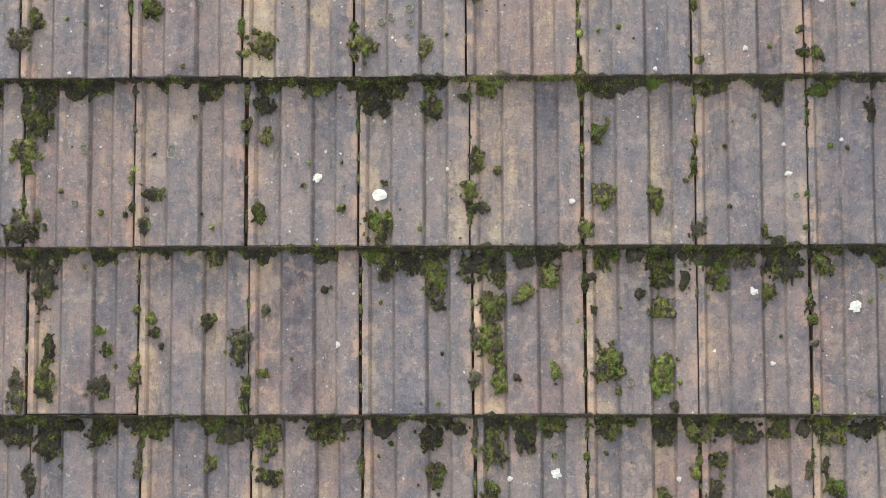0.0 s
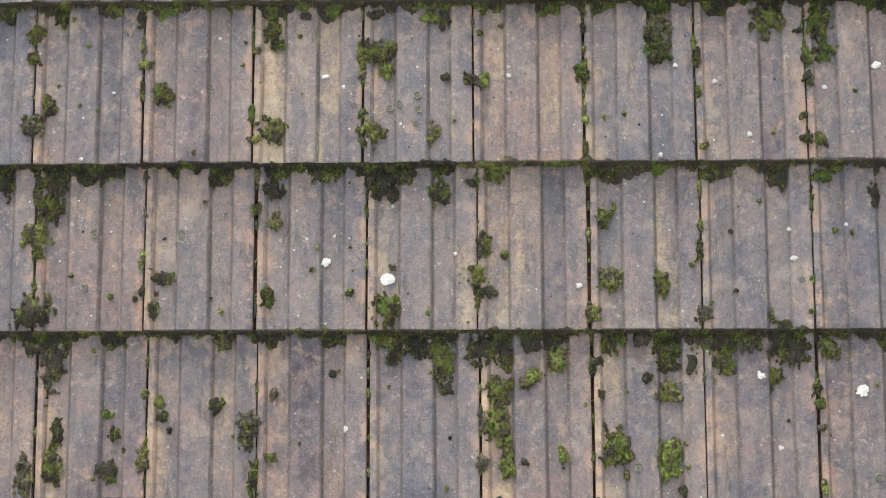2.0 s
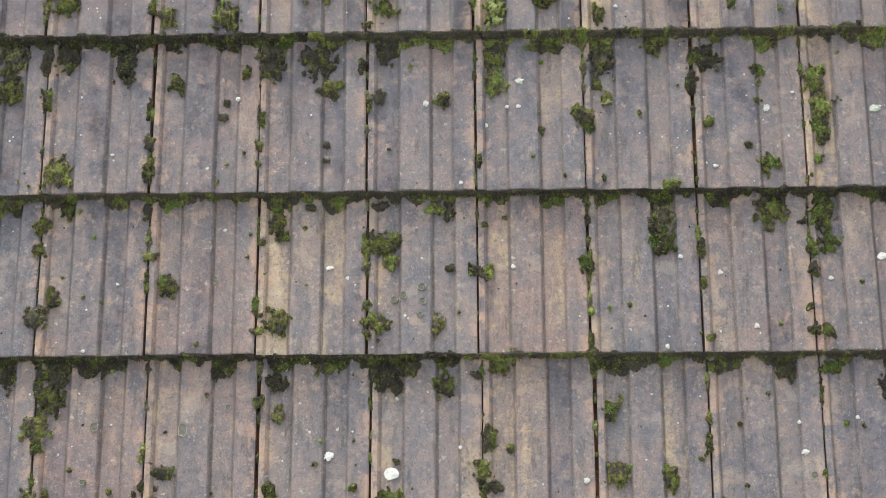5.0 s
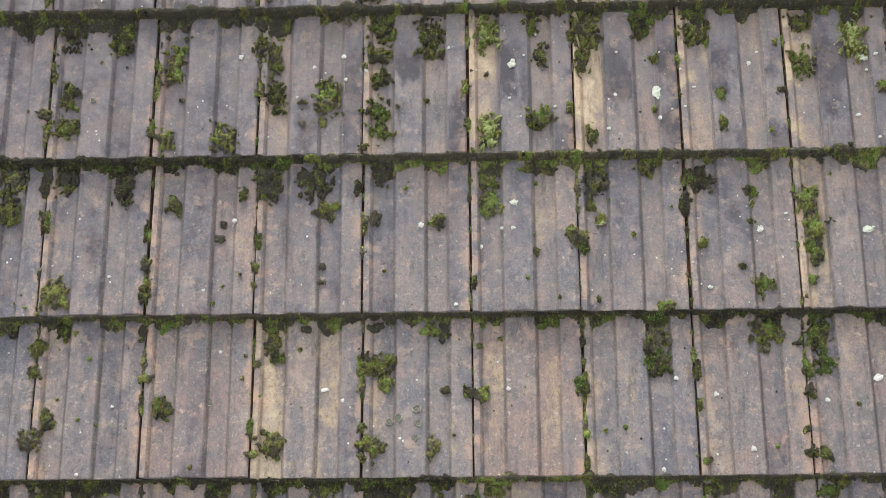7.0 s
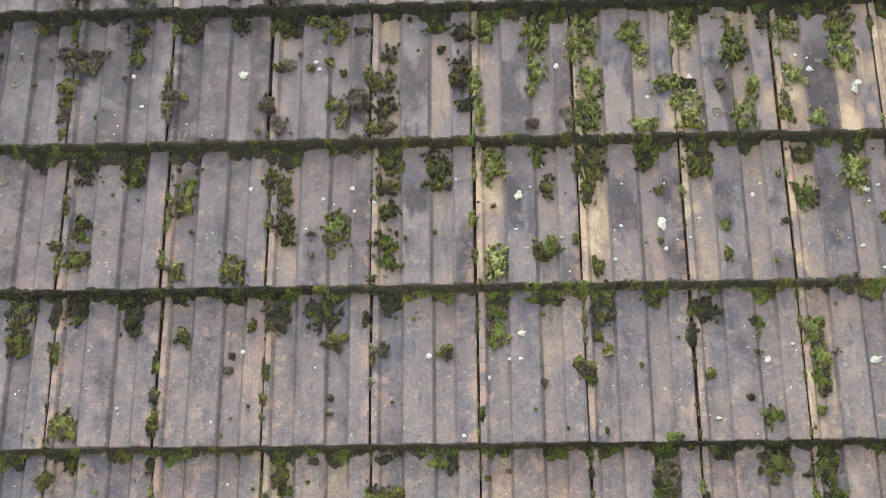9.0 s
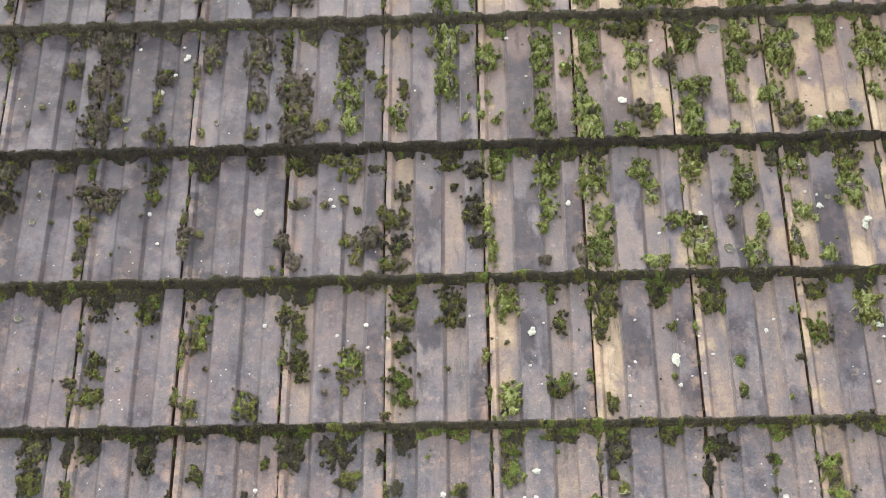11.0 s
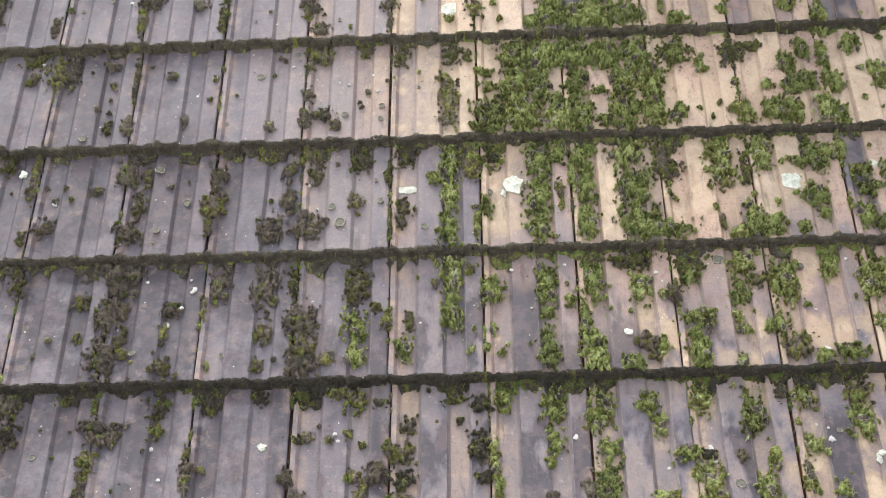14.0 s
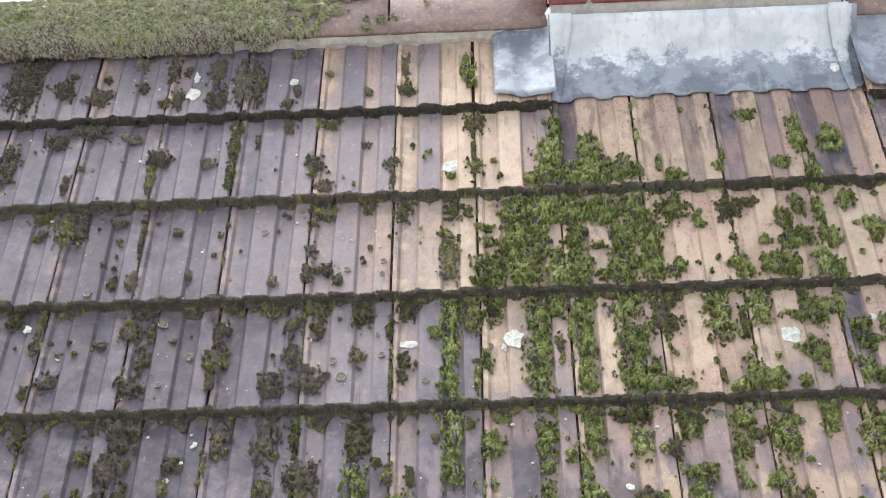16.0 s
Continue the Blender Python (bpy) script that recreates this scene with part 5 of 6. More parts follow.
tuft(8, -0.86, 0.27, 27, 25, "k")
tuft(8, -0.63, 0.14, 20, 33, "k")
tuft(8, -3.03, 0.68, 14, 160, "e")
tuft(8, 1.11, 0.63, 28, 26, "q")
tuft(8, 3.98, 0.45, 16, 33, "q")
tuft(8, 4.35, 0.40, 27, 25, "p")
tuft(9, -3.94, 0.41, 15, 19, "e")
tuft(9, -1.75, 0.69, 15, 39, "e")
tuft(9, -1.01, 0.26, 22, 37, "k")
tuft(9, -0.37, 0.60, 25, 23, "e")
tuft(9, -0.01, 0.16, 14, 74, "e")
tuft(9, 0.23, 0.58, 14, 23, "e")
tuft(9, 0.99, 0.41, 11, 181, "o")
tuft(9, 0.70, 0.19, 21, 24, "p")
tuft(9, 1.31, 0.16, 14, 22, "q")
tuft(9, 1.25, 0.36, 14, 18, "q")
tuft(9, 3.02, 0.57, 14, 48, "p")
tuft(9, 3.25, 0.25, 14, 55, "q")
tuft(9, 4.03, 0.30, 17, 46, "p")
tuft(9, 3.98, 0.16, 24, 36, "p")
tuft(10, -4.32, 0.57, 21, 21, "e")
tuft(10, -3.85, 0.51, 24, 32, "o")
tuft(10, -2.78, 0.58, 19, 43, "e")
tuft(10, -0.89, 0.48, 23, 21, "k")
tuft(10, -0.36, 0.23, 23, 31, "e")
tuft(8, -1.394, 0.681, 9, 11, "o")
tuft(8, -0.362, 0.373, 9, 11, "o")
tuft(9, -1.467, 0.318, 8, 10, "o")
tuft(9, -3.064, 0.371, 17, 19, "q")
tuft(9, -3.028, 0.168, 13, 15, "q")
tuft(9, -2.039, 0.857, 16, 18, "q")
tuft(9, -2.009, 0.614, 18, 20, "q")
tuft(9, -2.008, 0.315, 18, 20, "q")
tufts_done()


# ---- droppings, lichens and specks on the tiles ----
def blob(rng, w, h, thick, rough):
    """A flat crusted splash with a ragged rim."""
    n = 26
    off = rng.random() * 40
    ring = []
    for i in range(n):
        a = math.tau * i / n
        ring.append(1 + rough * (noise.noise((math.cos(a) * 1.4 + off, math.sin(a) * 1.4, off)) + 0.8 * noise.noise((math.cos(a) * 4 + off, math.sin(a) * 4, 3.0))))
    vs = [(0, 0, thick)]
    for k, z in ((0.45, thick), (0.8, thick * 0.8), (0.97, thick * 0.6), (1.0, -0.002)):
        vs += [(k * r * math.cos(math.tau * i / n) * w / 2, k * r * math.sin(math.tau * i / n) * h / 2, z * rng.uniform(0.7, 1.3)) for i, r in enumerate(ring)]
    fs = [(0, 1 + i, 1 + (i + 1) % n) for i in range(n)]
    for k in range(3):
        a = 1 + k * n
        fs += [(a + i, a + n + i, a + n + (i + 1) % n, a + (i + 1) % n) for i in range(n)]
    return vs, fs


def dropping(row, u, v, w, h):
    rng = random.Random(f"drop {u} {v}")
    vs, fs = blob(rng, w / 1000, h / 1000, 0.0013, 0.45 if w < 25 else 0.2 if w < 30 else 0.36)
    for _ in range(rng.randrange(1, 4) if w > 11 and w < 25 else 0):
        a, q = rng.random() * math.tau, rng.uniform(0.4, 0.62)
        s = rng.uniform(0.15, 0.4)
        v2, f2 = blob(rng, s * w / 1000, s * h / 1000, 0.001, 0.5)
        b = len(vs)
        vs += [(x + q * math.cos(a) * w / 1000, y + q * math.sin(a) * h / 1000, z) for x, y, z in v2]
        fs += [tuple(b + i for i in f) for f in f2]
    m = ROOF @ pose(course_x(row, u), course_y(row, v), face_z(row, u, v) + 0.0012) @ pose(0, 0, 0, -math.degrees(TILT))
    put("bird_dropping", mesh_of("bird_dropping", vs, fs, MAT_CRUST if row >= 3 and w > 13 else MAT_WHITE if w > 12 else MAT_CHALK), m, label="dried white bird dropping on a roof tile", category="bird dropping",
        group="bird droppings on the roof")


def lichen(row, u, v, w, h):
    """A rosette: a thin pale rim round an older, greyer middle."""
    rng = random.Random(f"lichen {u} {v}")
    n, off = 22, rng.random() * 50
    rings = ((0.30, 0.0007), (0.62, 0.0008), (0.78, 0.0016), (0.92, 0.0018), (1.0, -0.001))
    vs, fs = [(0, 0, 0.0010)], [(0, 1 + i, 1 + (i + 1) % n) for i in range(n)]
    for k, z in rings:
        for i in range(n):
            a = math.tau * i / n
            r = 1 + 0.22 * noise.noise((math.cos(a) * 2 + off, math.sin(a) * 2, off)) + 0.12 * noise.noise((math.cos(a) * 7 + off, math.sin(a) * 7, off))
            vs.append((k * r * math.cos(a) * w / 2000, k * r * math.sin(a) * h / 2000, z * rng.uniform(0.7, 1.3)))
    for k in range(len(rings) - 1):
        q = 1 + k * n
        fs += [(q + i, q + n + i, q + n + (i + 1) % n, q + (i + 1) % n) for i in range(n)]
    m = ROOF @ pose(course_x(row, u), course_y(row, v), face_z(row, u, v) + 0.0008) @ pose(0, 0, 0, -math.degrees(TILT))
    me = mesh_of("lichen_rosette", vs, fs, MAT_LICHEN)
    me.materials.append(MAT_LICHEN_DARK)
    gap = rng.randrange(n)
    for f in me.polygons:
        rim = 3 * n <= f.index and (f.index - gap) % n > 5
        f.material_index = 0 if rim and rng.random() < 0.85 else 1
    put("lichen_rosette", me, m, label="pale grey-green lichen rosette on a roof tile", category="lichen",
        group="lichen rosettes on the roof")


dropping(-1, 1.310, 0.617, 9, 9)
dropping(-1, 1.728, 0.646, 18, 18)
dropping(-1, 2.814, 0.616, 9, 9)
dropping(0, -0.207, 0.416, 9, 12)
dropping(0, 3.152, 0.371, 6, 6)
dropping(0, 3.502, 0.724, 14, 13)
dropping(0, 3.665, 0.297, 9, 9)
dropping(0, 4.401, 0.638, 22, 18)
dropping(1, -0.548, 0.977, 10, 12)
dropping(1, -0.366, 0.408, 18, 16)
dropping(1, 0.192, 0.305, 26, 22)
dropping(1, 0.798, 0.454, 7, 7)
dropping(1, 1.906, 0.260, 11, 11)
dropping(1, 3.791, 0.592, 7, 7)
dropping(1, 3.830, 0.417, 12, 9)
dropping(1, 4.302, 0.617, 7, 7)
dropping(2, -2.278, 0.445, 6, 5)
dropping(2, -1.312, 0.781, 7, 6)
dropping(2, -0.342, 0.538, 14, 7)
dropping(2, -0.176, 0.468, 7, 7)
dropping(2, 1.321, 0.532, 8, 8)
dropping(2, 2.684, 0.039, 8, 8)
dropping(2, 2.829, 0.588, 8, 8)
dropping(2, 3.184, 0.489, 10, 9)
dropping(2, 3.477, 0.157, 10, 9)
dropping(2, 3.477, 0.159, 8, 8)
dropping(2, 4.170, 0.449, 8, 8)
dropping(2, 4.641, 0.584, 16, 14)
dropping(3, -2.359, 0.250, 7, 5)
dropping(3, -1.203, 0.596, 8, 9)
dropping(3, 0.539, 0.552, 10, 11)
dropping(3, 0.862, 0.048, 8, 7)
dropping(3, 1.095, 0.413, 8, 9)
dropping(3, 1.411, 0.691, 15, 10)
dropping(3, 3.181, 0.143, 9, 7)
dropping(3, 3.676, 0.503, 12, 12)
dropping(3, 4.663, 0.498, 20, 13)
dropping(4, -1.178, 0.682, 9, 9)
dropping(4, -0.412, 0.515, 8, 9)
dropping(4, -0.183, 0.671, 10, 9)
dropping(4, -0.162, 0.512, 6, 7)
dropping(4, 1.418, 0.596, 15, 11)
dropping(4, 2.787, 0.400, 17, 27)
dropping(4, 2.805, 0.218, 8, 8)
dropping(4, 3.674, 0.590, 8, 9)
dropping(4, 4.663, 0.225, 10, 7)
dropping(4, 4.771, 0.612, 21, 11)
dropping(5, -1.279, 0.513, 16, 19)
dropping(5, 1.852, 0.524, 10, 11)
dropping(5, 3.161, 0.436, 9, 9)
dropping(5, 3.200, 0.324, 15, 5)
dropping(5, 4.774, 0.322, 14, 24)
dropping(6, -2.353, 0.465, 12, 12)
dropping(6, -2.090, 0.739, 10, 13)
dropping(6, 2.477, 0.304, 14, 11)
dropping(7, -4.199, 0.795, 18, 20)
dropping(7, -3.787, 0.520, 10, 11)
dropping(7, 0.178, 0.551, 45, 21)
dropping(7, 1.254, 0.497, 15, 17)
dropping(7, 1.369, 0.553, 42, 48)
dropping(7, 4.416, 0.514, 41, 48)
dropping(7, 5.371, 0.650, 17, 20)
dropping(9, 0.722, 0.298, 56, 41)
dropping(10, -2.657, 0.259, 39, 42)
dropping(10, -2.644, 0.467, 14, 39)
dropping(10, -1.355, 0.394, 30, 23)
dropping(4, 0.821, 0.723, 6, 5)
dropping(4, 1.074, 0.572, 7, 5)
dropping(4, 1.429, 0.626, 9, 7)
dropping(4, 1.394, 0.368, 7, 5)
dropping(4, 1.130, 0.094, 8, 6)
dropping(4, 1.822, 0.306, 6, 5)
dropping(4, 2.323, 0.150, 8, 6)
dropping(4, 2.418, 0.673, 6, 5)
dropping(4, 3.020, 0.550, 5, 4)
dropping(4, 3.042, 0.293, 6, 5)
dropping(4, 3.757, 0.669, 6, 5)
dropping(4, 3.145, 0.433, 7, 5)
dropping(4, 4.718, 0.619, 12, 10)
dropping(4, 4.776, 0.530, 6, 5)
dropping(3, 1.291, 0.528, 8, 6)
dropping(3, 1.395, 0.527, 9, 7)
dropping(3, 1.089, 0.409, 8, 6)
dropping(4, 4.870, 0.636, 8, 6)
dropping(4, 4.666, 0.227, 8, 6)
dropping(3, 3.912, 0.598, 7, 5)
dropping(4, 4.829, 0.068, 7, 5)
dropping(4, 2.918, 0.276, 5, 4)
dropping(7, -0.923, 0.616, 9, 8)
dropping(5, -0.550, 0.590, 9, 8)
dropping(6, 4.480, 0.122, 12, 10)
dropping(6, 2.835, 0.775, 9, 8)
dropping(6, 2.501, 0.289, 13, 11)
dropping(6, 1.502, 0.508, 6, 5)
dropping(6, 1.309, 0.830, 8, 7)
dropping(5, 4.226, 0.583, 7, 6)
dropping(5, 4.340, 0.464, 12, 10)
dropping(5, 4.330, 0.547, 6, 5)
dropping(5, -2.393, 0.516, 10, 9)
dropping(5, -2.285, 0.285, 8, 7)
dropping(6, -2.115, 0.716, 9, 8)
dropping(6, -2.208, 0.590, 9, 8)
dropping(6, -2.141, 0.818, 6, 5)
dropping(6, -2.351, 0.449, 12, 10)
dropping(7, -3.773, 0.505, 8, 7)
dropping(5, 4.800, 0.353, 14, 12)
dropping(5, 3.169, 0.422, 10, 9)
dropping(5, 2.735, 0.285, 8, 7)
lichen(-1, 1.808, 0.969, 14, 9)
lichen(0, 2.396, 0.192, 14, 14)
lichen(0, 3.552, 0.353, 8, 8)
lichen(0, 4.516, 0.127, 16, 14)
lichen(1, -2.544, 0.263, 12, 12)
lichen(1, -2.466, 0.587, 15, 15)
lichen(1, -1.674, 0.564, 18, 26)
lichen(1, -1.279, 0.698, 10, 10)
lichen(1, 3.886, 0.284, 14, 14)
lichen(2, -1.393, 0.468, 14, 16)
lichen(2, 0.241, 0.337, 14, 14)
lichen(2, 0.327, 0.361, 14, 13)
lichen(2, 0.480, 0.240, 11, 11)
lichen(2, 0.494, 0.412, 16, 16)
lichen(2, 0.505, 0.326, 13, 13)
lichen(4, -3.625, 0.768, 18, 15)
lichen(4, -2.586, 0.393, 11, 10)
lichen(4, 3.360, 0.374, 19, 20)
lichen(5, -3.576, 0.464, 14, 14)
lichen(5, 3.404, 0.156, 22, 21)
lichen(5, 4.435, 0.530, 12, 12)
lichen(6, -2.674, 0.231, 16, 15)
lichen(6, -1.735, 0.204, 12, 12)
lichen(6, 3.509, 0.870, 24, 24)
lichen(6, 4.362, 0.793, 16, 17)
lichen(7, -2.644, 0.805, 20, 17)
lichen(7, -2.621, 0.800, 19, 19)
lichen(7, -2.572, 0.222, 15, 15)
lichen(7, -2.280, 0.494, 15, 17)
lichen(7, -0.651, 0.401, 17, 19)
lichen(7, -0.549, 0.252, 25, 27)
lichen(7, -0.108, 0.441, 15, 16)
lichen(7, 0.381, 0.194, 17, 16)
lichen(7, 1.080, 0.502, 22, 23)
lichen(7, 4.471, 0.098, 26, 23)
lichen(8, -3.546, 0.083, 20, 18)
lichen(8, -1.542, 0.658, 19, 18)
lichen(8, -0.522, 0.242, 16, 17)
lichen(8, -0.159, 0.004, 13, 13)
lichen(8, -0.096, 0.316, 16, 15)
lichen(9, -4.047, 0.300, 12, 13)
lichen(9, -3.807, 0.421, 11, 12)
lichen(9, -3.448, 0.511, 11, 12)
lichen(9, -0.618, 0.194, 11, 12)
lichen(9, -1.638, 0.206, 9, 10)
lichen(8, -1.898, 0.200, 10, 11)
lichen(8, -1.114, 0.877, 13, 14)
lichen(8, -0.109, 0.190, 12, 13)
lichen(8, -3.275, 0.601, 9, 10)
lichen(8, 0.326, 0.495, 9, 10)
lichen(9, -1.482, 0.472, 8, 9)
lichen(7, -0.166, 0.639, 9, 10)
lichen(7, -2.523, 0.644, 8, 9)
dropping(9, -3.211, 0.491, 9, 9)
dropping(8, -4.194, 0.868, 9, 9)
dropping(8, -2.421, 0.012, 7, 7)
dropping(8, -1.165, 0.749, 7, 7)
dropping(9, -1.386, 0.190, 6, 6)
dropping(8, -0.212, 0.639, 6, 6)
dropping(8, -0.493, 0.544, 6, 6)
dropping(7, -1.916, 0.790, 8, 8)
dropping(9, -2.243, 0.622, 6, 6)
dropping(9, -1.232, 0.515, 7, 7)
dropping(8, -0.157, 0.468, 6, 6)
dropping(8, -2.071, 0.663, 6, 6)
dropping(9, 0.578, 0.251, 8, 8)
dropping(9, -4.705, 0.816, 6, 6)
dropping(9, 0.106, 0.465, 6, 6)


def specks(name, count, sizes, mat, label, seed, raised):
    rng = random.Random(seed)
    vs, fs = [], []
    for _ in range(count):
        x, y = rng.uniform(-1.35, 1.4), rng.uniform(-0.3, 3.25)
        if noise.noise((x * 5, y * 5, seed)) < rng.uniform(-0.5, 0.35):
            continue
        row = math.floor(y / GAUGE)
        u = (x - DRIFT[max(-3, min(10, row))]) / COVER
        v = y / GAUGE - row
        f = u % 1.0
        if f > 0.95 or f < 0.02 or 0.05 < f < 0.1 or 0.24 < f < 0.32 or 0.54 < f < 0.61 or 0.74 < f < 0.82 or v > 0.93:
            continue
        s = rng.uniform(*sizes) * (2.0 if rng.random() < 0.08 else 1.0)
        z = face_z(row, u, v) + 0.0008
        b, off = len(vs), rng.random() * 6
        vs.append((x, y, z + raised))
        for i in range(6):
            a = off + math.tau * i / 6
            r = s * rng.uniform(0.6, 1.2)
            vs.append((x + r * math.cos(a), y + r * math.sin(a), z - 0.0008))
        fs += [(b, b + 1 + i, b + 1 + (i + 1) % 6) for i in range(6)]
    put(name, mesh_of(name, vs, fs, mat), ROOF, label=label, category="lichen", kind="stuff")


specks("white_specks", 4200, (0.0008, 0.0024), MAT_SPECK, "tiny white lichen specks scattered over the tiles", 21, 0.0008)
specks("green_specks", 900, (0.0012, 0.003), MAT_OLIVE, "tiny moss starts scattered over the tiles", 22, 0.002)
specks("black_specks", 700, (0.0008, 0.0026), MAT_DARK, "small black lichen spots scattered over the tiles", 23, 0.0006)

# ---- ridge ----
def ridge_section(k):
    """Across the ridge, from the near foot over the crown to the far foot, in world y and z."""
    f, a = ROOF @ Vector((0, 3.262, 0.020)), ROOF @ Vector((0, 3.388, 0.050))
    c1, b = ROOF @ Vector((0, 3.370, 0.056)), Vector((0, 2 * APEX.y - f.y, f.z))
    mid = Vector((0, APEX.y, a.z + 0.006))
    if k <= 0.5:
        q = k * 2
        return f.lerp(c1, q).lerp(c1.lerp(mid, q), q)
    q = (1 - k) * 2
    p = f.lerp(c1, q).lerp(c1.lerp(mid, q), q)
    return Vector((0, 2 * APEX.y - p.y, p.z))


def ridge_tile(x0, x1):
    rows_ = []
    for i in range(5):
        x = x0 + (x1 - x0) * i / 4
        rows_.append([(x, p.y, p.z + 0.0015 * noise.noise((x * 9, j, 3.3))) for j, p in ((j, ridge_section(j / 14)) for j in range(15))])
    vs, fs = sheet(rows_)
    ob = put("ridge_tile", mesh_of("ridge_tile", vs, [f[::-1] for f in fs], MAT_RIDGE, True), Matrix.Identity(4), roof, "brown concrete ridge tile")
    k = ob.modifiers.new("thick", "SOLIDIFY")
    k.thickness, k.offset = 0.016, -1


CHIM_L, CHIM_R = 0.374, 1.138
for x0, x1 in ((-1.62, -1.372), (-1.366, -0.932), (-0.926, -0.492), (-0.486, -0.055), (-0.049, CHIM_L - 0.003), (CHIM_R + 0.003, 1.50), (1.506, 1.56)):
    ridge_tile(x0, x1)


def mortar_bed(x0, x1):
    rows_ = []
    n = int((x1 - x0) / 0.012)
    for y, z, rag in ((3.252, None, 0.010), (3.255, -0.010, 0.008), (3.268, 0.010, 0.004), (3.30, 0.024, 0.0)):
        r = []
        for i in range(n + 1):
            x = x0 + (x1 - x0) * i / n
            under = profile(((x - DRIFT[10]) / COVER) % 1.0) - NOSE * 0.86 - 0.004
            yy = y + rag * (noise.noise((x * 16, 8.8, y)) + 0.5 * noise.noise((x * 60, 2.2, y)))
            r.append((x, yy, (under if z is None else z) + 0.002 * noise.noise((x * 40, y * 90, 1.0))))
        rows_.append(r)
    vs, fs = sheet(rows_)
    put("mortar_bed", mesh_of("mortar_bed", vs, fs, MAT_MORTAR), ROOF, roof, "ragged pale mortar bedding under the ridge")


mortar_bed(-1.62, CHIM_L - 0.01)
mortar_bed(CHIM_R + 0.01, 1.56)


def ridge_moss():
    """Old moss over the ridge tiles and hanging from their foot onto the top course."""
    inv = ROOF.inverted()
    x0, x1, step = -1.60, CHIM_L - 0.015, 0.0032
    ks = np.linspace(0.0, 0.62, 90)
    line = np.array([tuple(inv @ ridge_section(float(k)))[1:] for k in ks])
    feet = np.linspace(0.0, 1.0, 14)[:-1]
    hang = np.stack((line[0, 0] - 0.030 * (1 - feet), line[0, 1] - 0.030 * (1 - feet) ** 0.8), 1)
    line = np.concatenate((hang, line))
    along = np.concatenate(((0.0,), np.cumsum(np.linalg.norm(np.diff(line, axis=0), axis=1))))
    k = np.concatenate((feet - 1, ks))
    xs = np.arange(x0, x1, step)
    x, s = np.meshgrid(xs, along)
    k, py, pz = (np.repeat(q[:, None], len(xs), 1) for q in (k, line[:, 0], line[:, 1]))
    m = 0.75 - 1.9 * np.clip(x + 0.62, 0, 9) - 1.0 * np.clip(x + 0.05, 0, 9) + np.where(k > 0.3, 0.25, 0.0) + 0.8 * field(x * 9, s * 12, 71) + 0.7 * field(x * 30, s * 30, 72) + 0.3 * field(x * 110, s * 110, 73)
    m = np.where(k < 0, m - 0.7 * abs(k) + 0.8 * field(x * 22, 0.5, 74) + 0.5 * field(x * 60, 0.5, 84) - 2.0 * np.clip(x + 0.40, 0, 9), m)
    keep = m > 0
    e = np.sqrt(np.clip(m / 0.6, 0, 1))
    rise = np.where(keep, e * (0.004 + 0.010 * np.clip(field(x * 13, s * 13, 75), 0, 1) + 1.5 * relief(x, s, 0.015, 76) + 0.7 * relief(x, s, 0.007, 79)), -0.002)
    tone = field(x * 6, s * 9, 77) + 0.9 * (k - 0.24) + 0.5 * field(x * 45, s * 45, 80) + 0.5 * field(x * 130, s * 130, 81)
    pick = np.random.default_rng(85).random(x.shape) + 0.35 * field(x * 60, s * 60, 82) + 0.5 * tone
    which = np.choose(np.digitize(pick, (0.03, 0.60, 0.92, 1.10)), (5, 4, 3, 1, 0))
    made = carpet(x, py - 0.3 * rise, pz + rise, keep, which, 110000, 78, PALER)
    put("ridge_moss", moss_mesh("ridge_moss", [made]), ROOF, label="thick olive moss carpet along the ridge tiles", category="moss", kind="stuff")


ridge_moss()

# ---- chimney of red brick and its lead flashing ----
FOLD = 3.168
front = (ROOF @ Vector((0, FOLD, 0.0))).y
foot = (ROOF @ Vector((0, FOLD, 0.0))).z
chimney = put("chimney", None, Matrix.Translation((CHIM_L, front, foot - 0.4)), label="red brick chimney stack rising through the roof ridge", category="chimney")
DEEP = 0.56
put("core", box_mesh("core", CHIM_L + 0.006, front + 0.006, foot - 0.4, CHIM_R - 0.006, front + DEEP - 0.006, foot + 0.795, MAT_MORTAR), Matrix.Identity(4), chimney, "pale pinkish mortar")
BRICK_W = (CHIM_R - CHIM_L + 0.010) / 3.5
STRETCHER = box_mesh("brick", 0, 0, 0, BRICK_W - 0.010, 0.1, 0.065, MAT_BRICK, 0.004)
HALF = box_mesh("brick", 0, 0, 0, BRICK_W / 2 - 0.010, 0.1, 0.065, MAT_BRICK, 0.004)
rng = random.Random(31)
for course in range(9):
    z = foot + 0.130 + course * 0.075
    for back in (0, 1):
        x = CHIM_L
        order = (0, 0, 0, 1) if course % 2 else (1, 0, 0, 0)
        for half in order:
            put("brick", HALF if half else STRETCHER, pose(x, front + back * (DEEP - 0.1) + rng.uniform(-0.001, 0.001), z), chimney)
            x += BRICK_W / 2 if half else BRICK_W
    for sx in (CHIM_L + 0.1, CHIM_R):
        y = front + 0.11
        while y < front + DEEP - 0.13:
            put("brick", HALF, pose(sx, y, z, 0, 0, 90), chimney)
            y += BRICK_W / 2

flashing = put("lead_flashing", None, ROOF @ pose(0.7, 3.1, 0.0), label="grey weathered lead flashing dressed round the foot of the chimney", category="flashing")


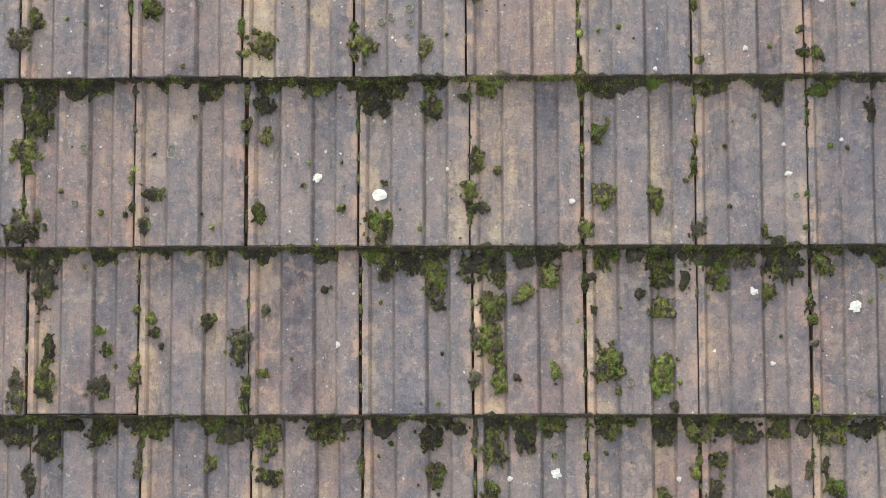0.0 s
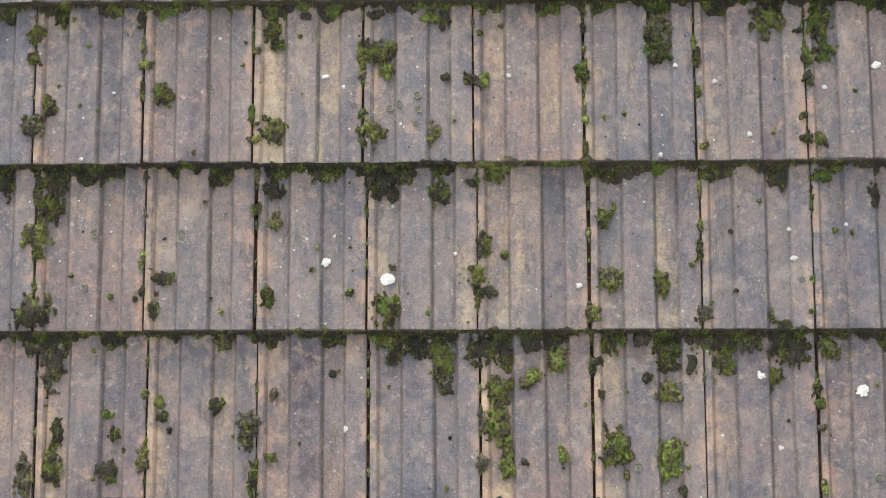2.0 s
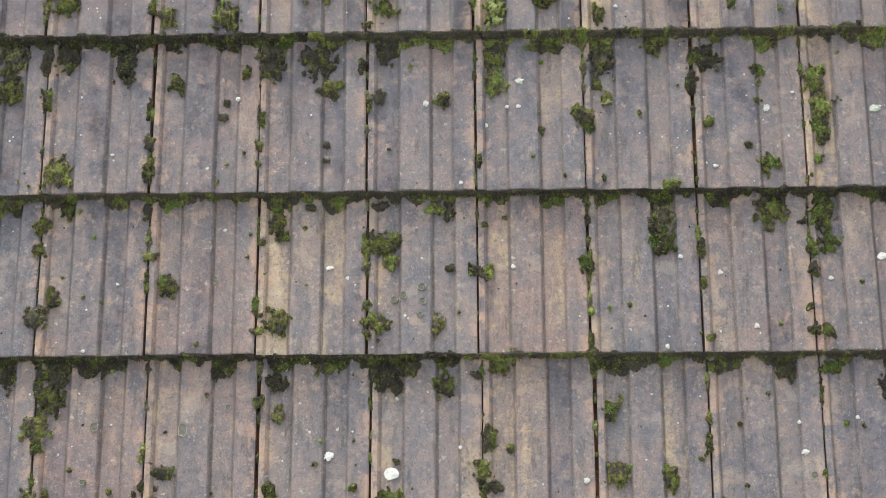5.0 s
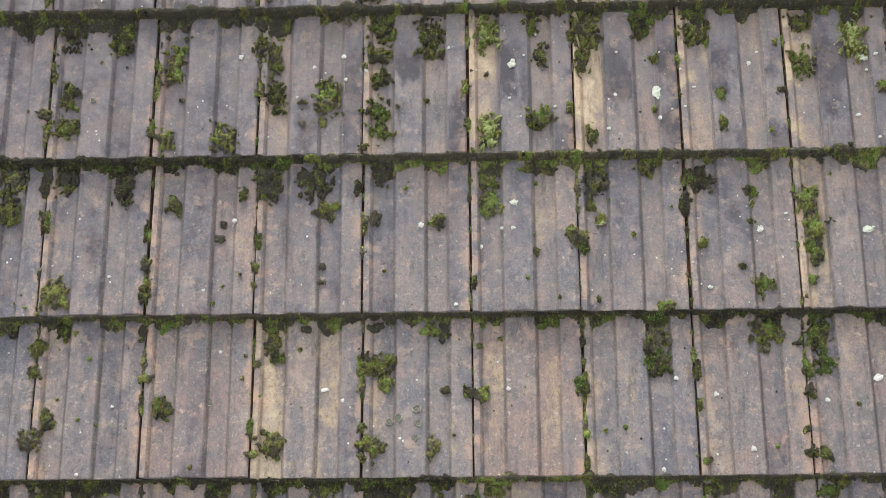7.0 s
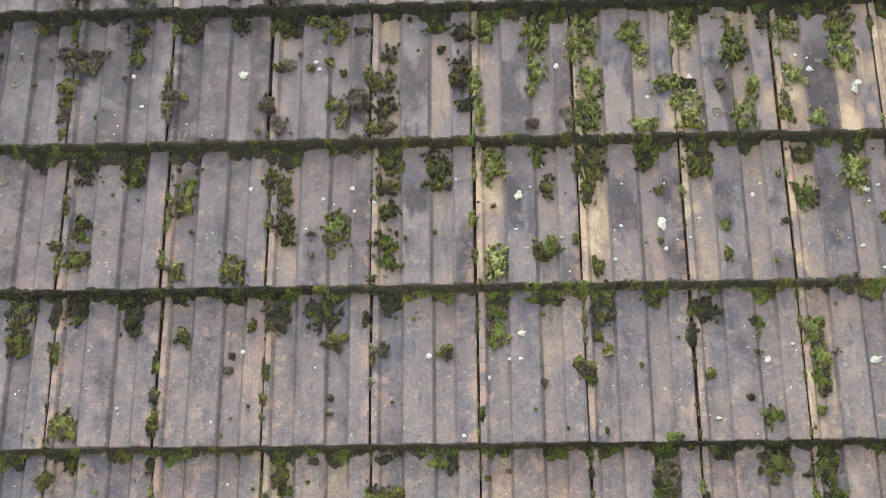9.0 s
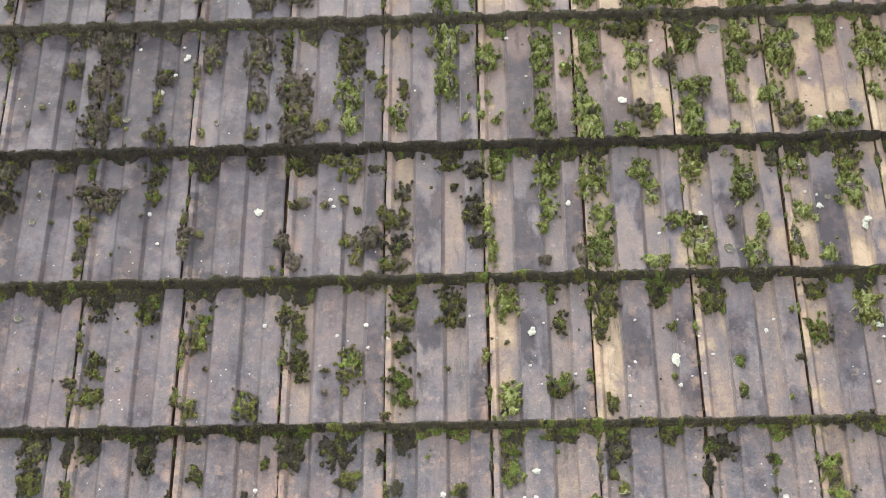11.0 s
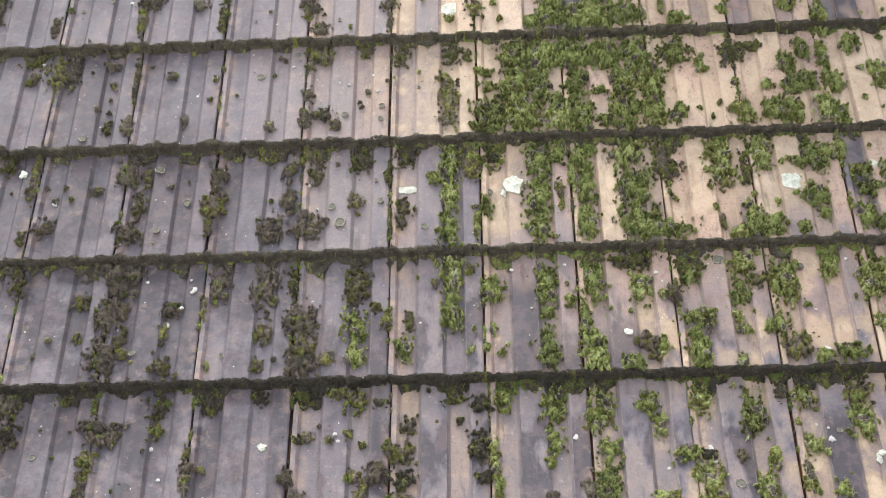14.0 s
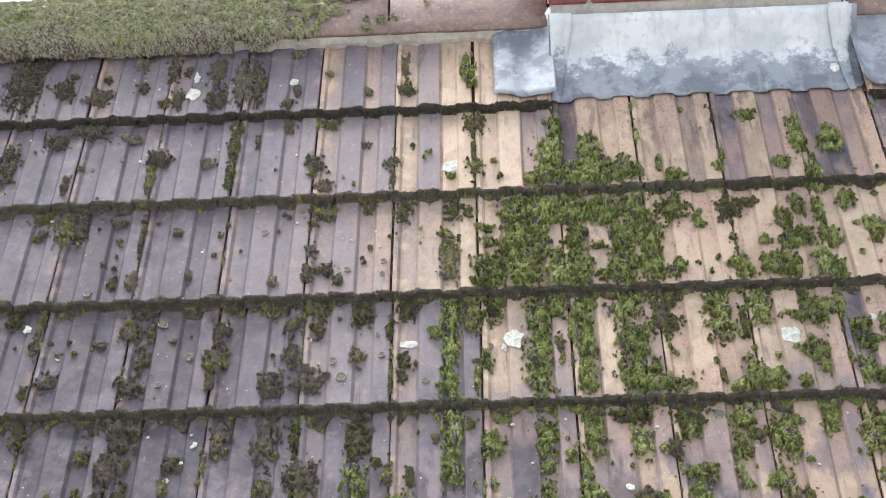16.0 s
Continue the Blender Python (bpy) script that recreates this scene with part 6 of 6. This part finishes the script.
def dressed(x, y, lift):
    """Lead beaten softly over the tiles beneath it."""
    u = (x - DRIFT[10]) / COVER
    soft = sum(profile((u + d) % 1.0) for d in (-0.05, -0.02, 0.02, 0.05)) / 4
    under = max(soft - NOSE * (y - course_y(10)) / GAUGE, -NOSE - 0.002)
    return under + lift + 0.0022 * noise.noise((x * 6, y * 7, 2.0)) + 0.001 * noise.noise((x * 20, y * 18, 5.0))


def lead(name, rows_, label):
    vs, fs = sheet(rows_)
    ob = put(name, mesh_of(name, vs, fs, MAT_LEAD, True), ROOF, flashing, label)
    k = ob.modifiers.new("thick", "SOLIDIFY")
    k.thickness, k.offset = 0.0028, 1


UP = Vector((0, math.sin(radians(SLOPE)), math.cos(radians(SLOPE))))
OUT = Vector((0, math.cos(radians(SLOPE)), -math.sin(radians(SLOPE))))


def apron():
    rows_ = []
    n = 90
    for k in range(13):
        r = []
        for i in range(n + 1):
            x = 0.385 + (1.168 - 0.385) * i / n
            if k < 8:
                low = course_y(10, 0) + 0.026 + 0.004 * noise.noise((x * 5, 1.0, 1.0)) + 0.003 * profile(((x - DRIFT[10]) / COVER) % 1.0) / 0.008
                low -= 0.010 * max(0, 1 - abs(x - 0.40) / 0.06)
                y = low + (FOLD - 0.010 - low) * k / 7
                q = k / 7
                bed = profile(((x - DRIFT[9]) / COVER) % 1.0) * (1 - q) - 0.0165 + 0.0022 * noise.noise((x * 6, y * 7, 2.0))
                r.append((x, y, bed + (0.004 - bed) * q ** 1.5))
            else:
                s = (k - 7) / 5
                p = Vector((x, FOLD - 0.006, 0.004)) + UP * (0.104 * s - 0.004 * noise.noise((x * 7, 4.0, 4.0)) * s) - OUT * (0.004 + 0.002 * noise.noise((x * 9, s * 3, 8.0)))
                r.append(tuple(p))
        rows_.append(r)
    lead("apron", rows_, "grey lead apron with whitish bloom")


def wing(name, xs, yl, yh, lift, curl):
    rows_ = []
    for k in range(13):
        r = []
        for x in xs:
            lo, hi = yl(x), yh(x)
            y = lo + (hi - lo) * k / 12
            z = dressed(x, min(y, 3.25), lift) + max(0.0, y - 3.235) * 0.42 + curl(x, y)
            r.append((x, y, z))
        rows_.append(r)
    lead(name, rows_, "lead wing folded round the chimney corner")


def span(a, b, n):
    return [a + (b - a) * i / n for i in range(n + 1)]


apron()
wing("wing", span(0.224, 0.382, 22), lambda x: 3.026 - 0.016 * (x - 0.224) / 0.158 + 0.003 * math.sin(x * 60), lambda x: 3.262 + 0.05 * ((x - 0.224) / 0.158) ** 2 + 0.004 * math.sin(x * 50),
     0.009, lambda x, y: 0.022 * max(0.0, (x - 0.34) / 0.042) ** 2)
wing("wing", span(1.150, 1.46, 30), lambda x: 3.012 + 0.05 * max(0.0, 0.19 - (x - 1.0)) + 0.004 * math.sin(x * 45), lambda x: 3.285 + 0.004 * math.sin(x * 45),
     0.012, lambda x, y: 0.03 * max(0.0, (1.185 - x) / 0.035) ** 2)


def corner_flap(name, top, bottom, side):
    """Strip of lead that turns the corner, from the foot of the apron to the top of the upstand."""
    rows_ = []
    for k in range(14):
        s = k / 13
        a, b = CHIM_L - 0.004 if side < 0 else CHIM_R + 0.006, bottom + (top - bottom) * min(1.0, s * 1.2)
        r = []
        for i in range(7):
            x = a + (b - a) * i / 6
            if s < 0.55:
                q = s / 0.55
                y = course_y(10) + 0.012 + (FOLD - 0.014 - course_y(10) - 0.012) * q
                bed = profile(((x - DRIFT[9]) / COVER) % 1.0) * (1 - q) - 0.012
                r.append((x, y, bed + (0.008 - bed) * q ** 1.5))
            else:
                q = (s - 0.55) / 0.45
                r.append(tuple(Vector((x, FOLD - 0.009, 0.008)) + UP * 0.108 * q - OUT * (0.006 + 0.002 * noise.noise((x * 30, q * 4, 2.0)))))
        rows_.append(r if side < 0 else r[::-1])
    lead(name, rows_, "lead strip lapped over the apron's end")


corner_flap("corner_flap", 0.431, 0.392, -1)
corner_flap("corner_flap", 1.092, 1.128, 1)
ob = put("bird_dropping", mesh_of("bird_dropping", *blob(random.Random(4), 0.022, 0.03, 0.0015, 0.35), MAT_WHITE, True), ROOF @ pose(1.097, 3.072, 0.0095), label="dried white bird dropping on the lead flashing",
         category="bird dropping", group="bird droppings on the roof")
